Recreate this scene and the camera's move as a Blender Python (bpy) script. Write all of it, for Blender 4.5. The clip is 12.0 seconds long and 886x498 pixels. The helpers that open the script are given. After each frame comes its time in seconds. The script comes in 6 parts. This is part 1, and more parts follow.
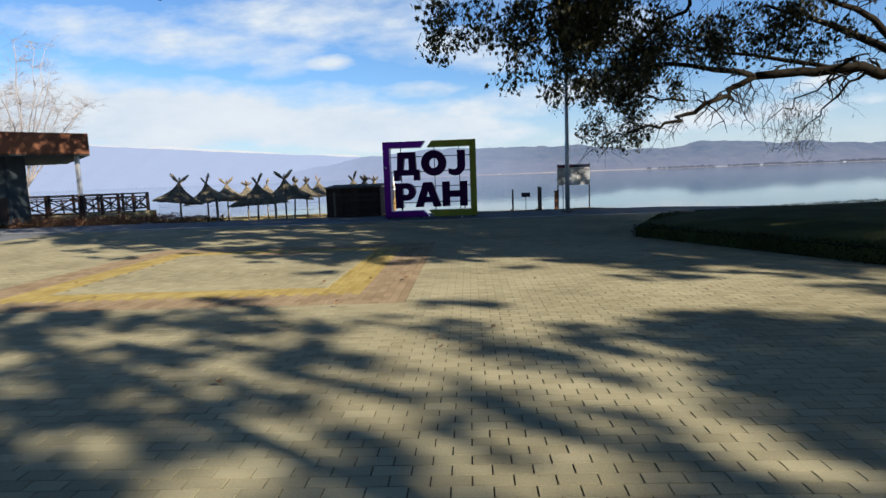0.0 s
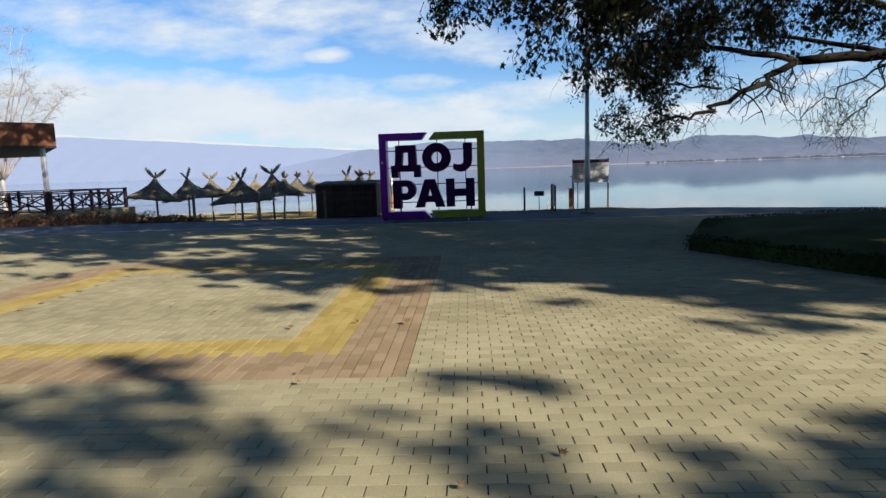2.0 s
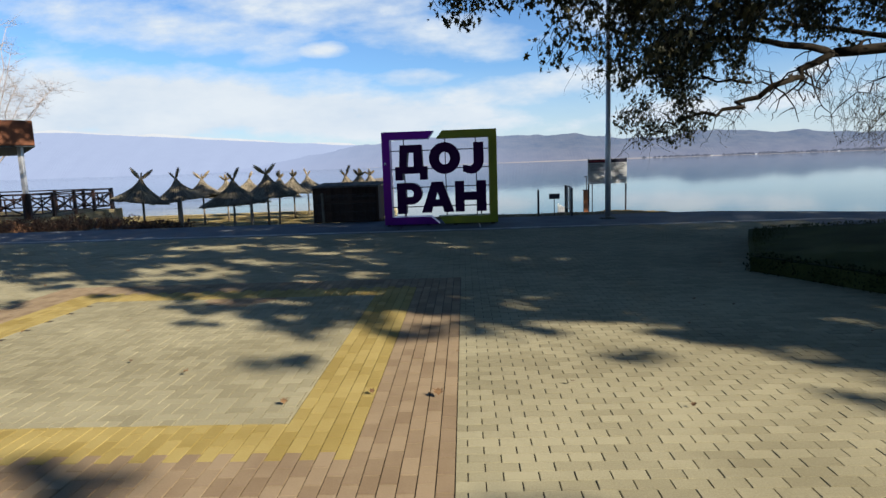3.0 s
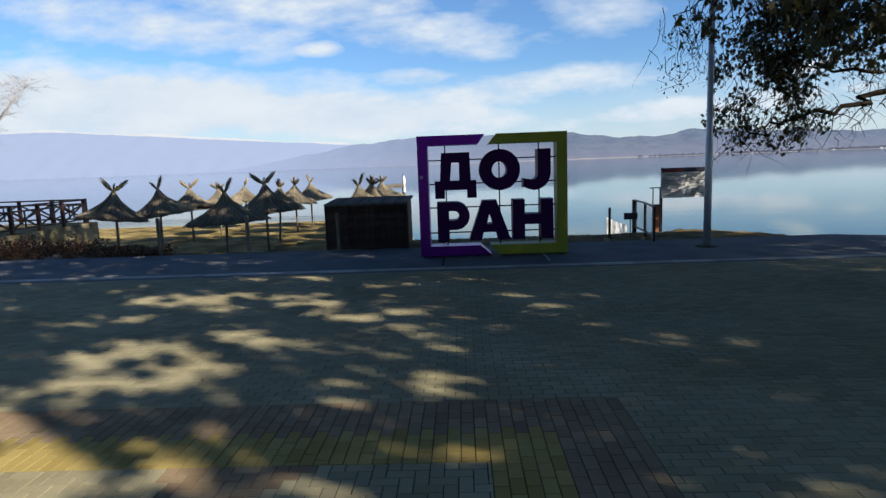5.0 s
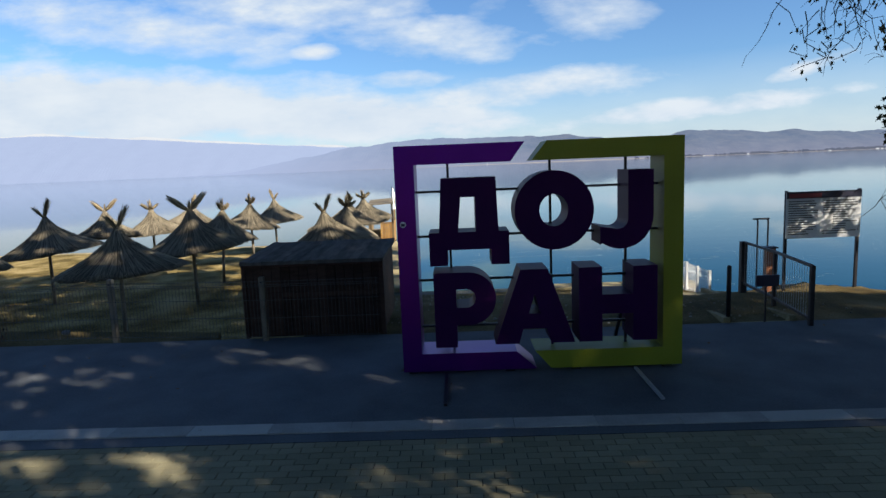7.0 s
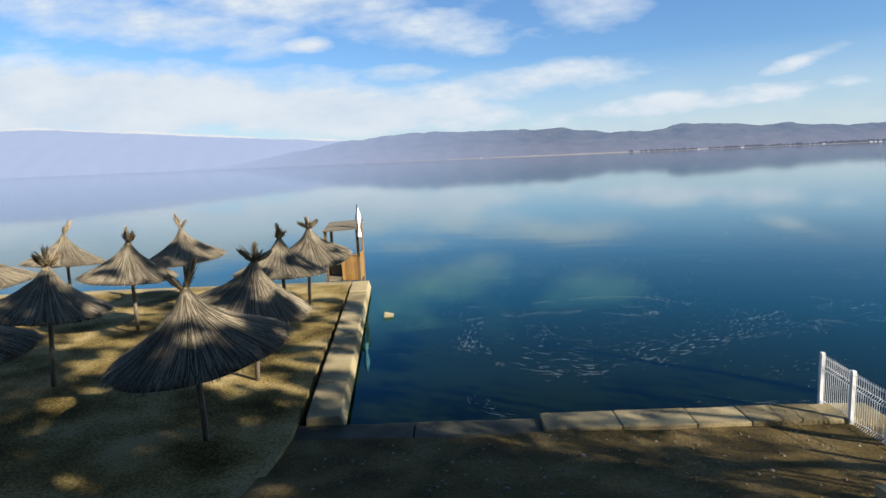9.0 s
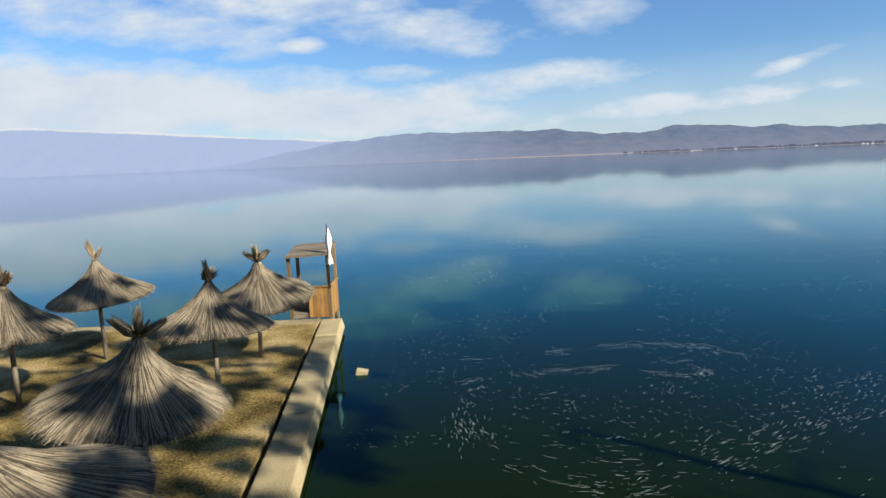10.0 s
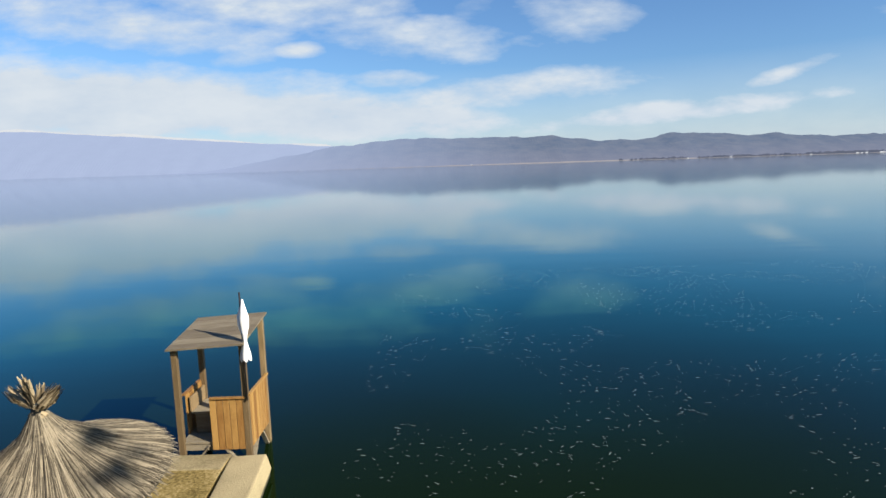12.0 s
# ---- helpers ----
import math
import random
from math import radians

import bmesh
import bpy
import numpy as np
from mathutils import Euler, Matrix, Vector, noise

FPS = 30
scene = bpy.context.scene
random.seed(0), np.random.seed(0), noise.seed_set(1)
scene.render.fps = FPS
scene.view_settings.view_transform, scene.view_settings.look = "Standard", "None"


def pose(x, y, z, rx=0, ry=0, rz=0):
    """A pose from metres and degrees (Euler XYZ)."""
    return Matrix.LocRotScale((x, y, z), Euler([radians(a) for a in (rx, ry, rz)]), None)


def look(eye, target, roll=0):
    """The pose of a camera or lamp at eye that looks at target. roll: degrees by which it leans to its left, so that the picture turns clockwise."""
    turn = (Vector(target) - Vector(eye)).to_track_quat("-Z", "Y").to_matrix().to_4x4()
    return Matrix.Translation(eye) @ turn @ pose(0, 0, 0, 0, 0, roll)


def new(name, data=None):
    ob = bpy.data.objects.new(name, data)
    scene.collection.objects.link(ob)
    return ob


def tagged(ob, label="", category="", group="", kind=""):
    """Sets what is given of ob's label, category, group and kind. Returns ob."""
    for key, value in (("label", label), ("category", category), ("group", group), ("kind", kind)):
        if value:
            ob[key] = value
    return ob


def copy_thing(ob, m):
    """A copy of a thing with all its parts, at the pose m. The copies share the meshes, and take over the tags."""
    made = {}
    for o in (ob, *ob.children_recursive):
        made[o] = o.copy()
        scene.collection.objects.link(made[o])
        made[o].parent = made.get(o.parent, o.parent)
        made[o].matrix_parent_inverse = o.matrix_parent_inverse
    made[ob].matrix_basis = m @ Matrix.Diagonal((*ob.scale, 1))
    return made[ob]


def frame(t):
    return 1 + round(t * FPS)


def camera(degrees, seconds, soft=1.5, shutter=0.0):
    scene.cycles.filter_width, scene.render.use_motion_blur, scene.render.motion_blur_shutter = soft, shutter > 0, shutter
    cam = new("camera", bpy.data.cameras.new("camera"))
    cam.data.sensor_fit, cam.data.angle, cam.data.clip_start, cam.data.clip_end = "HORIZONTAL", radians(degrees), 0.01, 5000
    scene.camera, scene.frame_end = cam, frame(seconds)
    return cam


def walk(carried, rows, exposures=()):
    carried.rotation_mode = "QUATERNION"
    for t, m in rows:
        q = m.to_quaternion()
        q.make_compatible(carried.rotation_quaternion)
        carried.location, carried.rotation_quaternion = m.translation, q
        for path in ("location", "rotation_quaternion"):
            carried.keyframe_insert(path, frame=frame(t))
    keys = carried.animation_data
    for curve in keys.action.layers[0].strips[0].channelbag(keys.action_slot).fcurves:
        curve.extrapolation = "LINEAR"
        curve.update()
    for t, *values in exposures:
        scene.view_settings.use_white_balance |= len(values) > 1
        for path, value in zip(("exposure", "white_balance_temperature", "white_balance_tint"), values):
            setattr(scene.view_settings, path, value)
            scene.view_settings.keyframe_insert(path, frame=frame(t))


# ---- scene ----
cam = camera(72.0, 12.0)
PATH = [
    (0, (3.105, -22.16, 1.463), (3.011, -20.176, 1.226), -2.1),
    (0.5, (3.045, -21.611, 1.456), (2.952, -19.628, 1.219), -1.9),
    (1, (2.995, -21.017, 1.47), (2.9, -19.035, 1.225), -2.0),
    (1.5, (2.919, -20.337, 1.496), (2.825, -18.355, 1.243), -2.0),
    (2, (2.814, -19.595, 1.559), (2.726, -17.614, 1.301), -1.9),
    (2.5, (2.656, -18.835, 1.655), (2.572, -16.855, 1.389), -2.0),
    (3, (2.395, -18.002, 1.763), (2.318, -16.023, 1.489), -2.0),
    (3.2, (2.289, -17.634, 1.792), (2.212, -15.655, 1.516), -2.0),
    (5, (0.954, -13.836, 2.126), (0.89, -11.856, 1.849), -2.1),
    (5.5, (0.758, -12.436, 2.212), (0.699, -10.455, 1.942), -2.2),
    (6, (0.705, -10.757, 2.323), (0.642, -8.776, 2.058), -2.5),
    (6.5, (0.7, -8.975, 2.452), (0.642, -6.995, 2.181), -2.5),
    (6.7, (0.706, -8.246, 2.461), (0.649, -6.265, 2.193), -2.4),
    (8.3, (0.887, -2.203, 2.911), (0.845, -0.224, 2.621), -2.3),
    (8.5, (0.895, -1.365, 2.960), (0.855, 0.613, 2.670), -2.3),
    (8.6, (0.882, -0.958, 3.002), (0.842, 1.02, 2.71), -2.3),
    (8.7, (0.912, -0.615, 3.006), (0.872, 1.363, 2.714), -2.35),
    (8.8, (0.902, -0.100, 3.009), (0.863, 1.879, 2.717), -2.4),
    (8.9, (0.905, 0.348, 3.038), (0.867, 2.326, 2.746), -2.4),
    (9, (0.915, 0.791, 3.07), (0.878, 2.769, 2.779), -2.4),
    (9.5, (0.929, 2.733, 3.186), (0.904, 4.712, 2.896), -2.3),
    (10, (0.985, 4.72, 3.3), (0.967, 6.699, 3.011), -2.3),
    (10.5, (1.036, 6.669, 3.431), (1.024, 8.647, 3.137), -2.25),
    (11, (1.036, 8.414, 3.511), (1.027, 10.395, 3.233), -2.25),
    (11.5, (1.016, 10.118, 3.557), (1.009, 12.1, 3.285), -2.1),
    (12, (0.889, 11.866, 3.551), (0.887, 13.847, 3.279), -1.8),
]
walk(cam, [(t, look(eye, target, roll)) for t, eye, target, roll in PATH], exposures=((0.0, 1.12), (8.3, 1.12), (9.5, 1.04), (12.0, 0.98)))

# ---- world, sun, exposure ----
SUN_AZ = math.atan2(0.826, -0.564)
SUN_EL = radians(31)
sun_data = bpy.data.lights.new("sun", "SUN")
sun_data.energy, sun_data.angle, sun_data.color = 5.0, radians(0.6), (1.0, 0.91, 0.77)
sun = new("sun", sun_data)
sun_from = Vector((math.sin(SUN_AZ) * math.cos(SUN_EL), math.cos(SUN_AZ) * math.cos(SUN_EL), math.sin(SUN_EL)))
sun.matrix_world = look(sun_from * 60, (0, 0, 0))

world = bpy.data.worlds.new("sky")
scene.world = world
world.use_nodes = True
wt = world.node_tree
wt.nodes.clear()


def wmath(op, a, b=None, clamp=False):
    n = wt.nodes.new("ShaderNodeMath")
    n.operation, n.use_clamp = op, clamp
    for i, v in enumerate((a, b)):
        if v is None:
            continue
        if isinstance(v, (int, float)):
            n.inputs[i].default_value = v
        else:
            wt.links.new(v, n.inputs[i])
    return n.outputs[0]


sky = wt.nodes.new("ShaderNodeTexSky")
sky.sky_type, sky.sun_disc = "NISHITA", False
sky.sun_elevation, sky.sun_rotation = SUN_EL, SUN_AZ
sky.air_density, sky.dust_density, sky.ozone_density = 1.0, 0.6, 2.0
coord = wt.nodes.new("ShaderNodeTexCoord")
split = wt.nodes.new("ShaderNodeSeparateXYZ")
wt.links.new(coord.outputs["Generated"], split.inputs[0])
ahead = wmath("MAXIMUM", split.outputs[1], 0.05)
su, sv = wmath("DIVIDE", split.outputs[0], ahead), wmath("DIVIDE", split.outputs[2], ahead)
# wisps: a stretched noise that ruffles the edges of the clouds
flat = wt.nodes.new("ShaderNodeCombineXYZ")
wt.links.new(wmath("MULTIPLY", su, 5.0), flat.inputs[0])
wt.links.new(wmath("MULTIPLY", sv, 13.0), flat.inputs[1])
wisp = wt.nodes.new("ShaderNodeTexNoise")
wisp.inputs["Scale"].default_value, wisp.inputs["Detail"].default_value = 1.3, 8.0
wisp.inputs["Roughness"].default_value = 0.58
wt.links.new(flat.outputs[0], wisp.inputs["Vector"])
ruffle = wmath("MULTIPLY", wmath("SUBTRACT", wisp.outputs[0], 0.5), 2.9)
# clouds: u, v, half width, half height, lean, strength
CLOUDS = (
    (-0.66, 0.115, 0.60, 0.068, -0.05, 2.0), (-0.20, 0.085, 0.36, 0.044, -0.06, 1.8),
    (0.10, 0.112, 0.24, 0.030, 0.08, 1.2), (0.38, 0.074, 0.28, 0.020, 0.075, 1.4),
    (-0.50, 0.238, 0.24, 0.038, -0.16, 1.1), (-0.24, 0.262, 0.22, 0.036, -0.02, 1.2),
    (-0.02, 0.200, 0.15, 0.034, -0.10, 0.95), (-0.22, 0.188, 0.04, 0.012, 0.0, 1.1),
    (-0.31, 0.178, 0.055, 0.016, 0.1, 0.8), (-0.07, 0.137, 0.065, 0.015, 0.0, 1.0),
    (0.23, 0.226, 0.11, 0.028, -0.05, 0.8), (0.565, 0.133, 0.085, 0.014, 0.3, 1.1),
    (0.06, 0.265, 0.03, 0.05, 0.4, 0.5), (-1.3, 0.20, 0.5, 0.10, 0.0, 0.9), (1.2, 0.24, 0.4, 0.05, 0.05, 0.6),
)
cover = None
for cu, cv, ru, rv, lean, power in CLOUDS:
    du = wmath("SUBTRACT", su, cu)
    dv = wmath("SUBTRACT", wmath("SUBTRACT", sv, cv), wmath("MULTIPLY", du, lean))
    dist = wmath("ADD", wmath("POWER", wmath("ABSOLUTE", wmath("DIVIDE", du, ru)), 2.0), wmath("POWER", wmath("ABSOLUTE", wmath("DIVIDE", dv, rv)), 2.0))
    blob = wmath("MULTIPLY", wmath("ADD", wmath("MULTIPLY", wmath("SUBTRACT", 1.3, wmath("MINIMUM", dist, 3.0)), 0.6 * power), ruffle, True), min(1.0, power), True)
    cover = blob if cover is None else wmath("MAXIMUM", cover, blob)
front = wmath("MULTIPLY", split.outputs[1], 6.0, True)
cover = wmath("MULTIPLY", cover, front)
# pale haze low over the lake
veil = wmath("MULTIPLY", wmath("SUBTRACT", 1.0, wmath("DIVIDE", wmath("ABSOLUTE", split.outputs[2]), 0.15), True), 0.8)
veil = wmath("MULTIPLY", veil, wmath("ADD", wmath("MULTIPLY", split.outputs[1], 1.5), 0.5, True))
cover = wmath("MAXIMUM", cover, veil, True)
scaled = wt.nodes.new("ShaderNodeMix")
scaled.data_type, scaled.blend_type = "RGBA", "MULTIPLY"
scaled.inputs["Factor"].default_value = 1.0
wt.links.new(sky.outputs[0], scaled.inputs["A"])
SKY = 0.053
scaled.inputs["B"].default_value = (SKY * 0.74, SKY * 1.03, SKY * 1.36, 1)
blend = wt.nodes.new("ShaderNodeMix")
blend.data_type = "RGBA"
wt.links.new(cover, blend.inputs["Factor"])
wt.links.new(scaled.outputs["Result"], blend.inputs["A"])
# clouds are greyer in their thin and shaded parts
billow, body_tone = wt.nodes.new("ShaderNodeMapRange"), wt.nodes.new("ShaderNodeMix")
billow.inputs[1].default_value, billow.inputs[2].default_value = 0.34, 0.62
wt.links.new(wisp.outputs[0], billow.inputs[0])
body_tone.data_type = "RGBA"
wt.links.new(billow.outputs[0], body_tone.inputs["Factor"])
body_tone.inputs["A"].default_value, body_tone.inputs["B"].default_value = (0.30, 0.348, 0.404, 1), (0.356, 0.39, 0.424, 1)
wt.links.new(body_tone.outputs["Result"], blend.inputs["B"])
back = wt.nodes.new("ShaderNodeBackground")
wt.links.new(blend.outputs["Result"], back.inputs["Color"])
sky_out = wt.nodes.new("ShaderNodeOutputWorld")
wt.links.new(back.outputs[0], sky_out.inputs[0])

# ---- materials ----


def mat(name, low, high, rough=0.8, scale=8.0, fine=60.0, bump=0.15, metal=0.0, stretch=(1, 1, 1), piece="", third=None, ior=1.45, spread=0.25, edge=(0.32, 0.68)):
    """A surface of two tones: broad stains and fine grain, with relief. piece: 'object' or 'island' varies it piece by piece."""
    m = bpy.data.materials.new(name)
    m.use_nodes = True
    t = m.node_tree
    b = t.nodes["Principled BSDF"]
    b.inputs["Roughness"].default_value, b.inputs["Metallic"].default_value, b.inputs["IOR"].default_value = rough, metal, ior
    tc = t.nodes.new("ShaderNodeTexCoord")
    mp = t.nodes.new("ShaderNodeMapping")
    mp.inputs["Scale"].default_value = stretch
    t.links.new(tc.outputs["Object"], mp.inputs[0])
    big, small = t.nodes.new("ShaderNodeTexNoise"), t.nodes.new("ShaderNodeTexNoise")
    big.inputs["Scale"].default_value, big.inputs["Detail"].default_value = scale, 5
    small.inputs["Scale"].default_value, small.inputs["Detail"].default_value = fine, 4
    for n in (big, small):
        t.links.new(mp.outputs[0], n.inputs["Vector"])
    add = t.nodes.new("ShaderNodeMath")
    add.operation = "MULTIPLY_ADD"
    t.links.new(big.outputs[0], add.inputs[0])
    add.inputs[1].default_value = 0.62
    half = t.nodes.new("ShaderNodeMath")
    half.operation = "MULTIPLY"
    half.inputs[1].default_value = 0.38
    t.links.new(small.outputs[0], half.inputs[0])
    t.links.new(half.outputs[0], add.inputs[2])
    fac = add.outputs[0]
    if piece:
        info = t.nodes.new("ShaderNodeObjectInfo" if piece == "object" else "ShaderNodeNewGeometry")
        r = t.nodes.new("ShaderNodeMath")
        r.operation = "MULTIPLY_ADD"
        t.links.new(info.outputs["Random" if piece == "object" else "Random Per Island"], r.inputs[0])
        r.inputs[1].default_value = spread * 2
        r.inputs[2].default_value = -spread
        s = t.nodes.new("ShaderNodeMath")
        s.operation = "ADD"
        t.links.new(fac, s.inputs[0])
        t.links.new(r.outputs[0], s.inputs[1])
        fac = s.outputs[0]
    ramp = t.nodes.new("ShaderNodeValToRGB")
    ramp.color_ramp.elements[0].position, ramp.color_ramp.elements[0].color = edge[0], (*low, 1)
    ramp.color_ramp.elements[1].position, ramp.color_ramp.elements[1].color = edge[1], (*high, 1)
    if third:
        e = ramp.color_ramp.elements.new(0.5)
        e.color = (*third, 1)
    t.links.new(fac, ramp.inputs[0])
    t.links.new(ramp.outputs[0], b.inputs["Base Color"])
    if bump:
        bp = t.nodes.new("ShaderNodeBump")
        bp.inputs["Strength"].default_value, bp.inputs["Distance"].default_value = bump, 0.02
        t.links.new(small.outputs[0], bp.inputs["Height"])
        t.links.new(bp.outputs[0], b.inputs["Normal"])
    return m


M_PAVER = mat("paver_beige", (0.178, 0.157, 0.096), (0.290, 0.262, 0.166), 0.85, 0.6, 90, 0.25, piece="island", spread=0.09, ior=1.15)
M_PAVER_ONE = mat("paver_beige_single", (0.178, 0.157, 0.096), (0.290, 0.262, 0.166), 0.85, 0.6, 90, 0.25, piece="object", spread=0.09, ior=1.15)
M_PINK = mat("paver_pink", (0.172, 0.122, 0.074), (0.246, 0.184, 0.114), 0.85, 2.0, 90, 0.25, piece="island", spread=0.16, ior=1.15)
M_YELLOW = mat("paver_yellow", (0.226, 0.166, 0.052), (0.308, 0.238, 0.086), 0.85, 2.0, 90, 0.25, piece="island", spread=0.16, ior=1.15)
M_JOINT = mat("joint_sand", (0.0344, 0.0287, 0.023), (0.0689, 0.0574, 0.043), 0.95, 6, 120, 0.3, ior=1.15)
M_ASPHALT = mat("worn_paving", (0.084, 0.0895, 0.096), (0.152, 0.160, 0.166), 0.85, 1.3, 60, 0.25, ior=1.15)
M_STRIP = mat("white_stone", (0.25, 0.241, 0.222), (0.39, 0.376, 0.34), 0.7, 3, 70, 0.15, piece="object", ior=1.15)
M_CONC = mat("weathered_concrete", (0.1249, 0.1011, 0.05355), (0.3808, 0.3118, 0.1785), 0.85, 1.3, 40, 0.5, piece="object", spread=0.1, third=(0.2678, 0.2202, 0.1249), ior=1.15)
M_CONC_DK = mat("dark_concrete", (0.0287, 0.0316, 0.0201), (0.0861, 0.0804, 0.0574), 0.5, 3, 50, 0.4, ior=1.15)
M_BEACH = mat("grassy_sand", (0.055, 0.04, 0.012), (0.37, 0.285, 0.135), 0.95, 0.9, 22, 0.9, third=(0.20, 0.147, 0.052), ior=1.15, edge=(0.38, 0.62))
M_SHORE = mat("dirt_and_sand", (0.03825, 0.0289, 0.017), (0.1955, 0.1445, 0.07225), 0.95, 1.1, 26, 0.8, third=(0.102, 0.0748, 0.0289), ior=1.15)
M_LAWN = mat("lawn", (0.022, 0.027, 0.009), (0.075, 0.078, 0.026), 0.95, 1.2, 60, 0.8, third=(0.04, 0.046, 0.014), ior=1.15)
M_HEDGE = mat("hedge_leaf", (0.00689, 0.0126, 0.00459), (0.023, 0.0344, 0.0115), 0.8, 6, 60, 0.4, piece="island", ior=1.15)
M_SIGN_P = mat("purple_paint", (0.098, 0.0095, 0.18), (0.118, 0.0125, 0.212), 0.32, 2, 40, 0.02, metal=0.74, ior=1.2)
M_LETTER = mat("dark_purple_paint", (0.027, 0.0043, 0.040), (0.035, 0.0058, 0.050), 0.45, 2, 40, 0.02, ior=1.12)
M_SIGN_G = mat("green_paint", (0.1763, 0.1892, 0.01032), (0.215, 0.2279, 0.0172), 0.5, 2, 40, 0.02, ior=1.35)
M_ROD = mat("dark_steel", (0.0172, 0.0161, 0.0201), (0.0402, 0.0373, 0.043), 0.5, 8, 60, 0.05, metal=0.6)
M_GALV = mat("galvanised_steel", (0.34, 0.35, 0.37), (0.50, 0.51, 0.53), 0.45, 3, 60, 0.04, metal=0.5)
M_WHITEMETAL = mat("white_coated_wire", (0.62, 0.62, 0.60), (0.78, 0.78, 0.76), 0.45, 6, 60, 0.03)
M_STRAW = mat("dry_reed", (0.066, 0.056, 0.041), (0.262, 0.222, 0.156), 0.85, 1.2, 25, 0.3, piece="island", spread=0.3, ior=1.15)
# the dry reed again, paler so that the tufts look sunlit
M_TUFT = mat("sunlit_reed", (0.11, 0.085, 0.052), (0.36, 0.285, 0.175), 0.85, 1.2, 25, 0.3, piece="island", spread=0.3, ior=1.15)
M_STRAWB = mat("old_reed", (0.052, 0.043, 0.031), (0.155, 0.128, 0.090), 0.9, 2, 25, 0.4, ior=1.15)
M_POLE = mat("weathered_pole_wood", (0.0918, 0.0689, 0.0459), (0.241, 0.207, 0.155), 0.8, 3, 30, 0.3, stretch=(6, 6, 1))
M_DARKWOOD = mat("dark_stained_wood", (0.0306, 0.01785, 0.0136), (0.0731, 0.0425, 0.0306), 0.65, 4, 30, 0.3, stretch=(1, 1, 5), piece="object", spread=0.15, ior=1.15)
M_ROOFWOOD = mat("old_roof_boards", (0.035, 0.032, 0.029), (0.12, 0.108, 0.092), 0.9, 2.4, 40, 0.6, stretch=(4, 1, 1), piece="object", spread=0.1, ior=1.2)
M_FENCEWIRE = mat("dull_fence_wire", (0.05, 0.047, 0.045), (0.10, 0.095, 0.09), 0.6, 8, 60, 0.05, metal=0.3)
M_RAILWOOD = mat("brown_rail_wood", (0.012, 0.006, 0.005), (0.03, 0.014, 0.010), 0.6, 4, 30, 0.2)
M_ORANGE = mat("oiled_pine", (0.1822, 0.08589, 0.02024), (0.3133, 0.1769, 0.05051), 0.6, 3, 24, 0.25, stretch=(5, 5, 1), piece="object", spread=0.22)
M_POST = mat("greyed_pine_post", (0.10, 0.065, 0.028), (0.21, 0.145, 0.07), 0.7, 3, 24, 0.3, stretch=(5, 5, 1), piece="object", spread=0.2)
M_GREYPINE = mat("silvered_pine", (0.1173, 0.09265, 0.05856), (0.215, 0.1802, 0.1215), 0.75, 3, 24, 0.3, stretch=(1, 6, 6), piece="object", spread=0.2)
M_RUST = mat("rust_brown_fascia", (0.081, 0.03375, 0.02025), (0.2025, 0.0918, 0.0513), 0.7, 0.8, 30, 0.2, third=(0.135, 0.0567, 0.03105), ior=1.15)
M_WALLDK = mat("dark_panel_wall", (0.022, 0.03, 0.036), (0.042, 0.054, 0.062), 0.7, 2, 40, 0.1, ior=1.2)
M_BARK = mat("plane_bark", (0.00726, 0.00561, 0.00396), (0.02805, 0.0231, 0.0165), 0.9, 3, 30, 0.8, ior=1.15)
M_LEAF = mat("plane_leaf", (0.01785, 0.02082, 0.00595), (0.07735, 0.06247, 0.01785), 0.65, 1.0, 20, 0.0, piece="island", third=(0.0357, 0.03689, 0.00952), spread=0.3)
LEAF_NODES = M_LEAF.node_tree
leaf_thin, leaf_both = LEAF_NODES.nodes.new("ShaderNodeBsdfTranslucent"), LEAF_NODES.nodes.new("ShaderNodeMixShader")
leaf_both.inputs[0].default_value = 0.15
LEAF_NODES.links.new(next(n for n in LEAF_NODES.nodes if n.type == "VALTORGB").outputs[0], leaf_thin.inputs["Color"])
LEAF_NODES.links.new(LEAF_NODES.nodes["Principled BSDF"].outputs[0], leaf_both.inputs[1])
LEAF_NODES.links.new(leaf_thin.outputs[0], leaf_both.inputs[2])
LEAF_NODES.links.new(leaf_both.outputs[0], LEAF_NODES.nodes["Material Output"].inputs["Surface"])
M_TWIGPALE = mat("pale_twigs", (0.20, 0.17, 0.16), (0.36, 0.32, 0.30), 0.9, 3, 30, 0.2)
M_DRYLEAF = mat("dry_leaf", (0.0804, 0.0402, 0.0143), (0.195, 0.109, 0.0459), 0.85, 6, 60, 0.2, piece="island")
M_SHRUB = mat("dry_shrub", (0.0414, 0.0161, 0.00824), (0.124, 0.0597, 0.0275), 0.9, 4, 40, 0.3, piece="island", spread=0.3)
M_STONE = mat("field_stone", (0.0966, 0.0894, 0.0792), (0.172, 0.162, 0.145), 0.85, 6, 40, 0.4, piece="object")
M_WHITE = mat("white_cloth", (0.72, 0.71, 0.68), (0.82, 0.81, 0.79), 0.85, 8, 80, 0.1)
M_BOARD = mat("board_grey", (0.50, 0.51, 0.52), (0.66, 0.67, 0.68), 0.5, 3, 40, 0.03)
M_BOARD_HEAD = mat("board_navy", (0.0143, 0.0143, 0.0344), (0.023, 0.023, 0.0517), 0.5, 3, 40, 0.02)
M_BOARD_RED = mat("board_red", (0.184, 0.0172, 0.0287), (0.241, 0.0287, 0.0402), 0.5, 3, 40, 0.02)
M_INK = mat("print_ink", (0.05, 0.05, 0.055), (0.09, 0.09, 0.10), 0.6, 6, 40, 0.0)
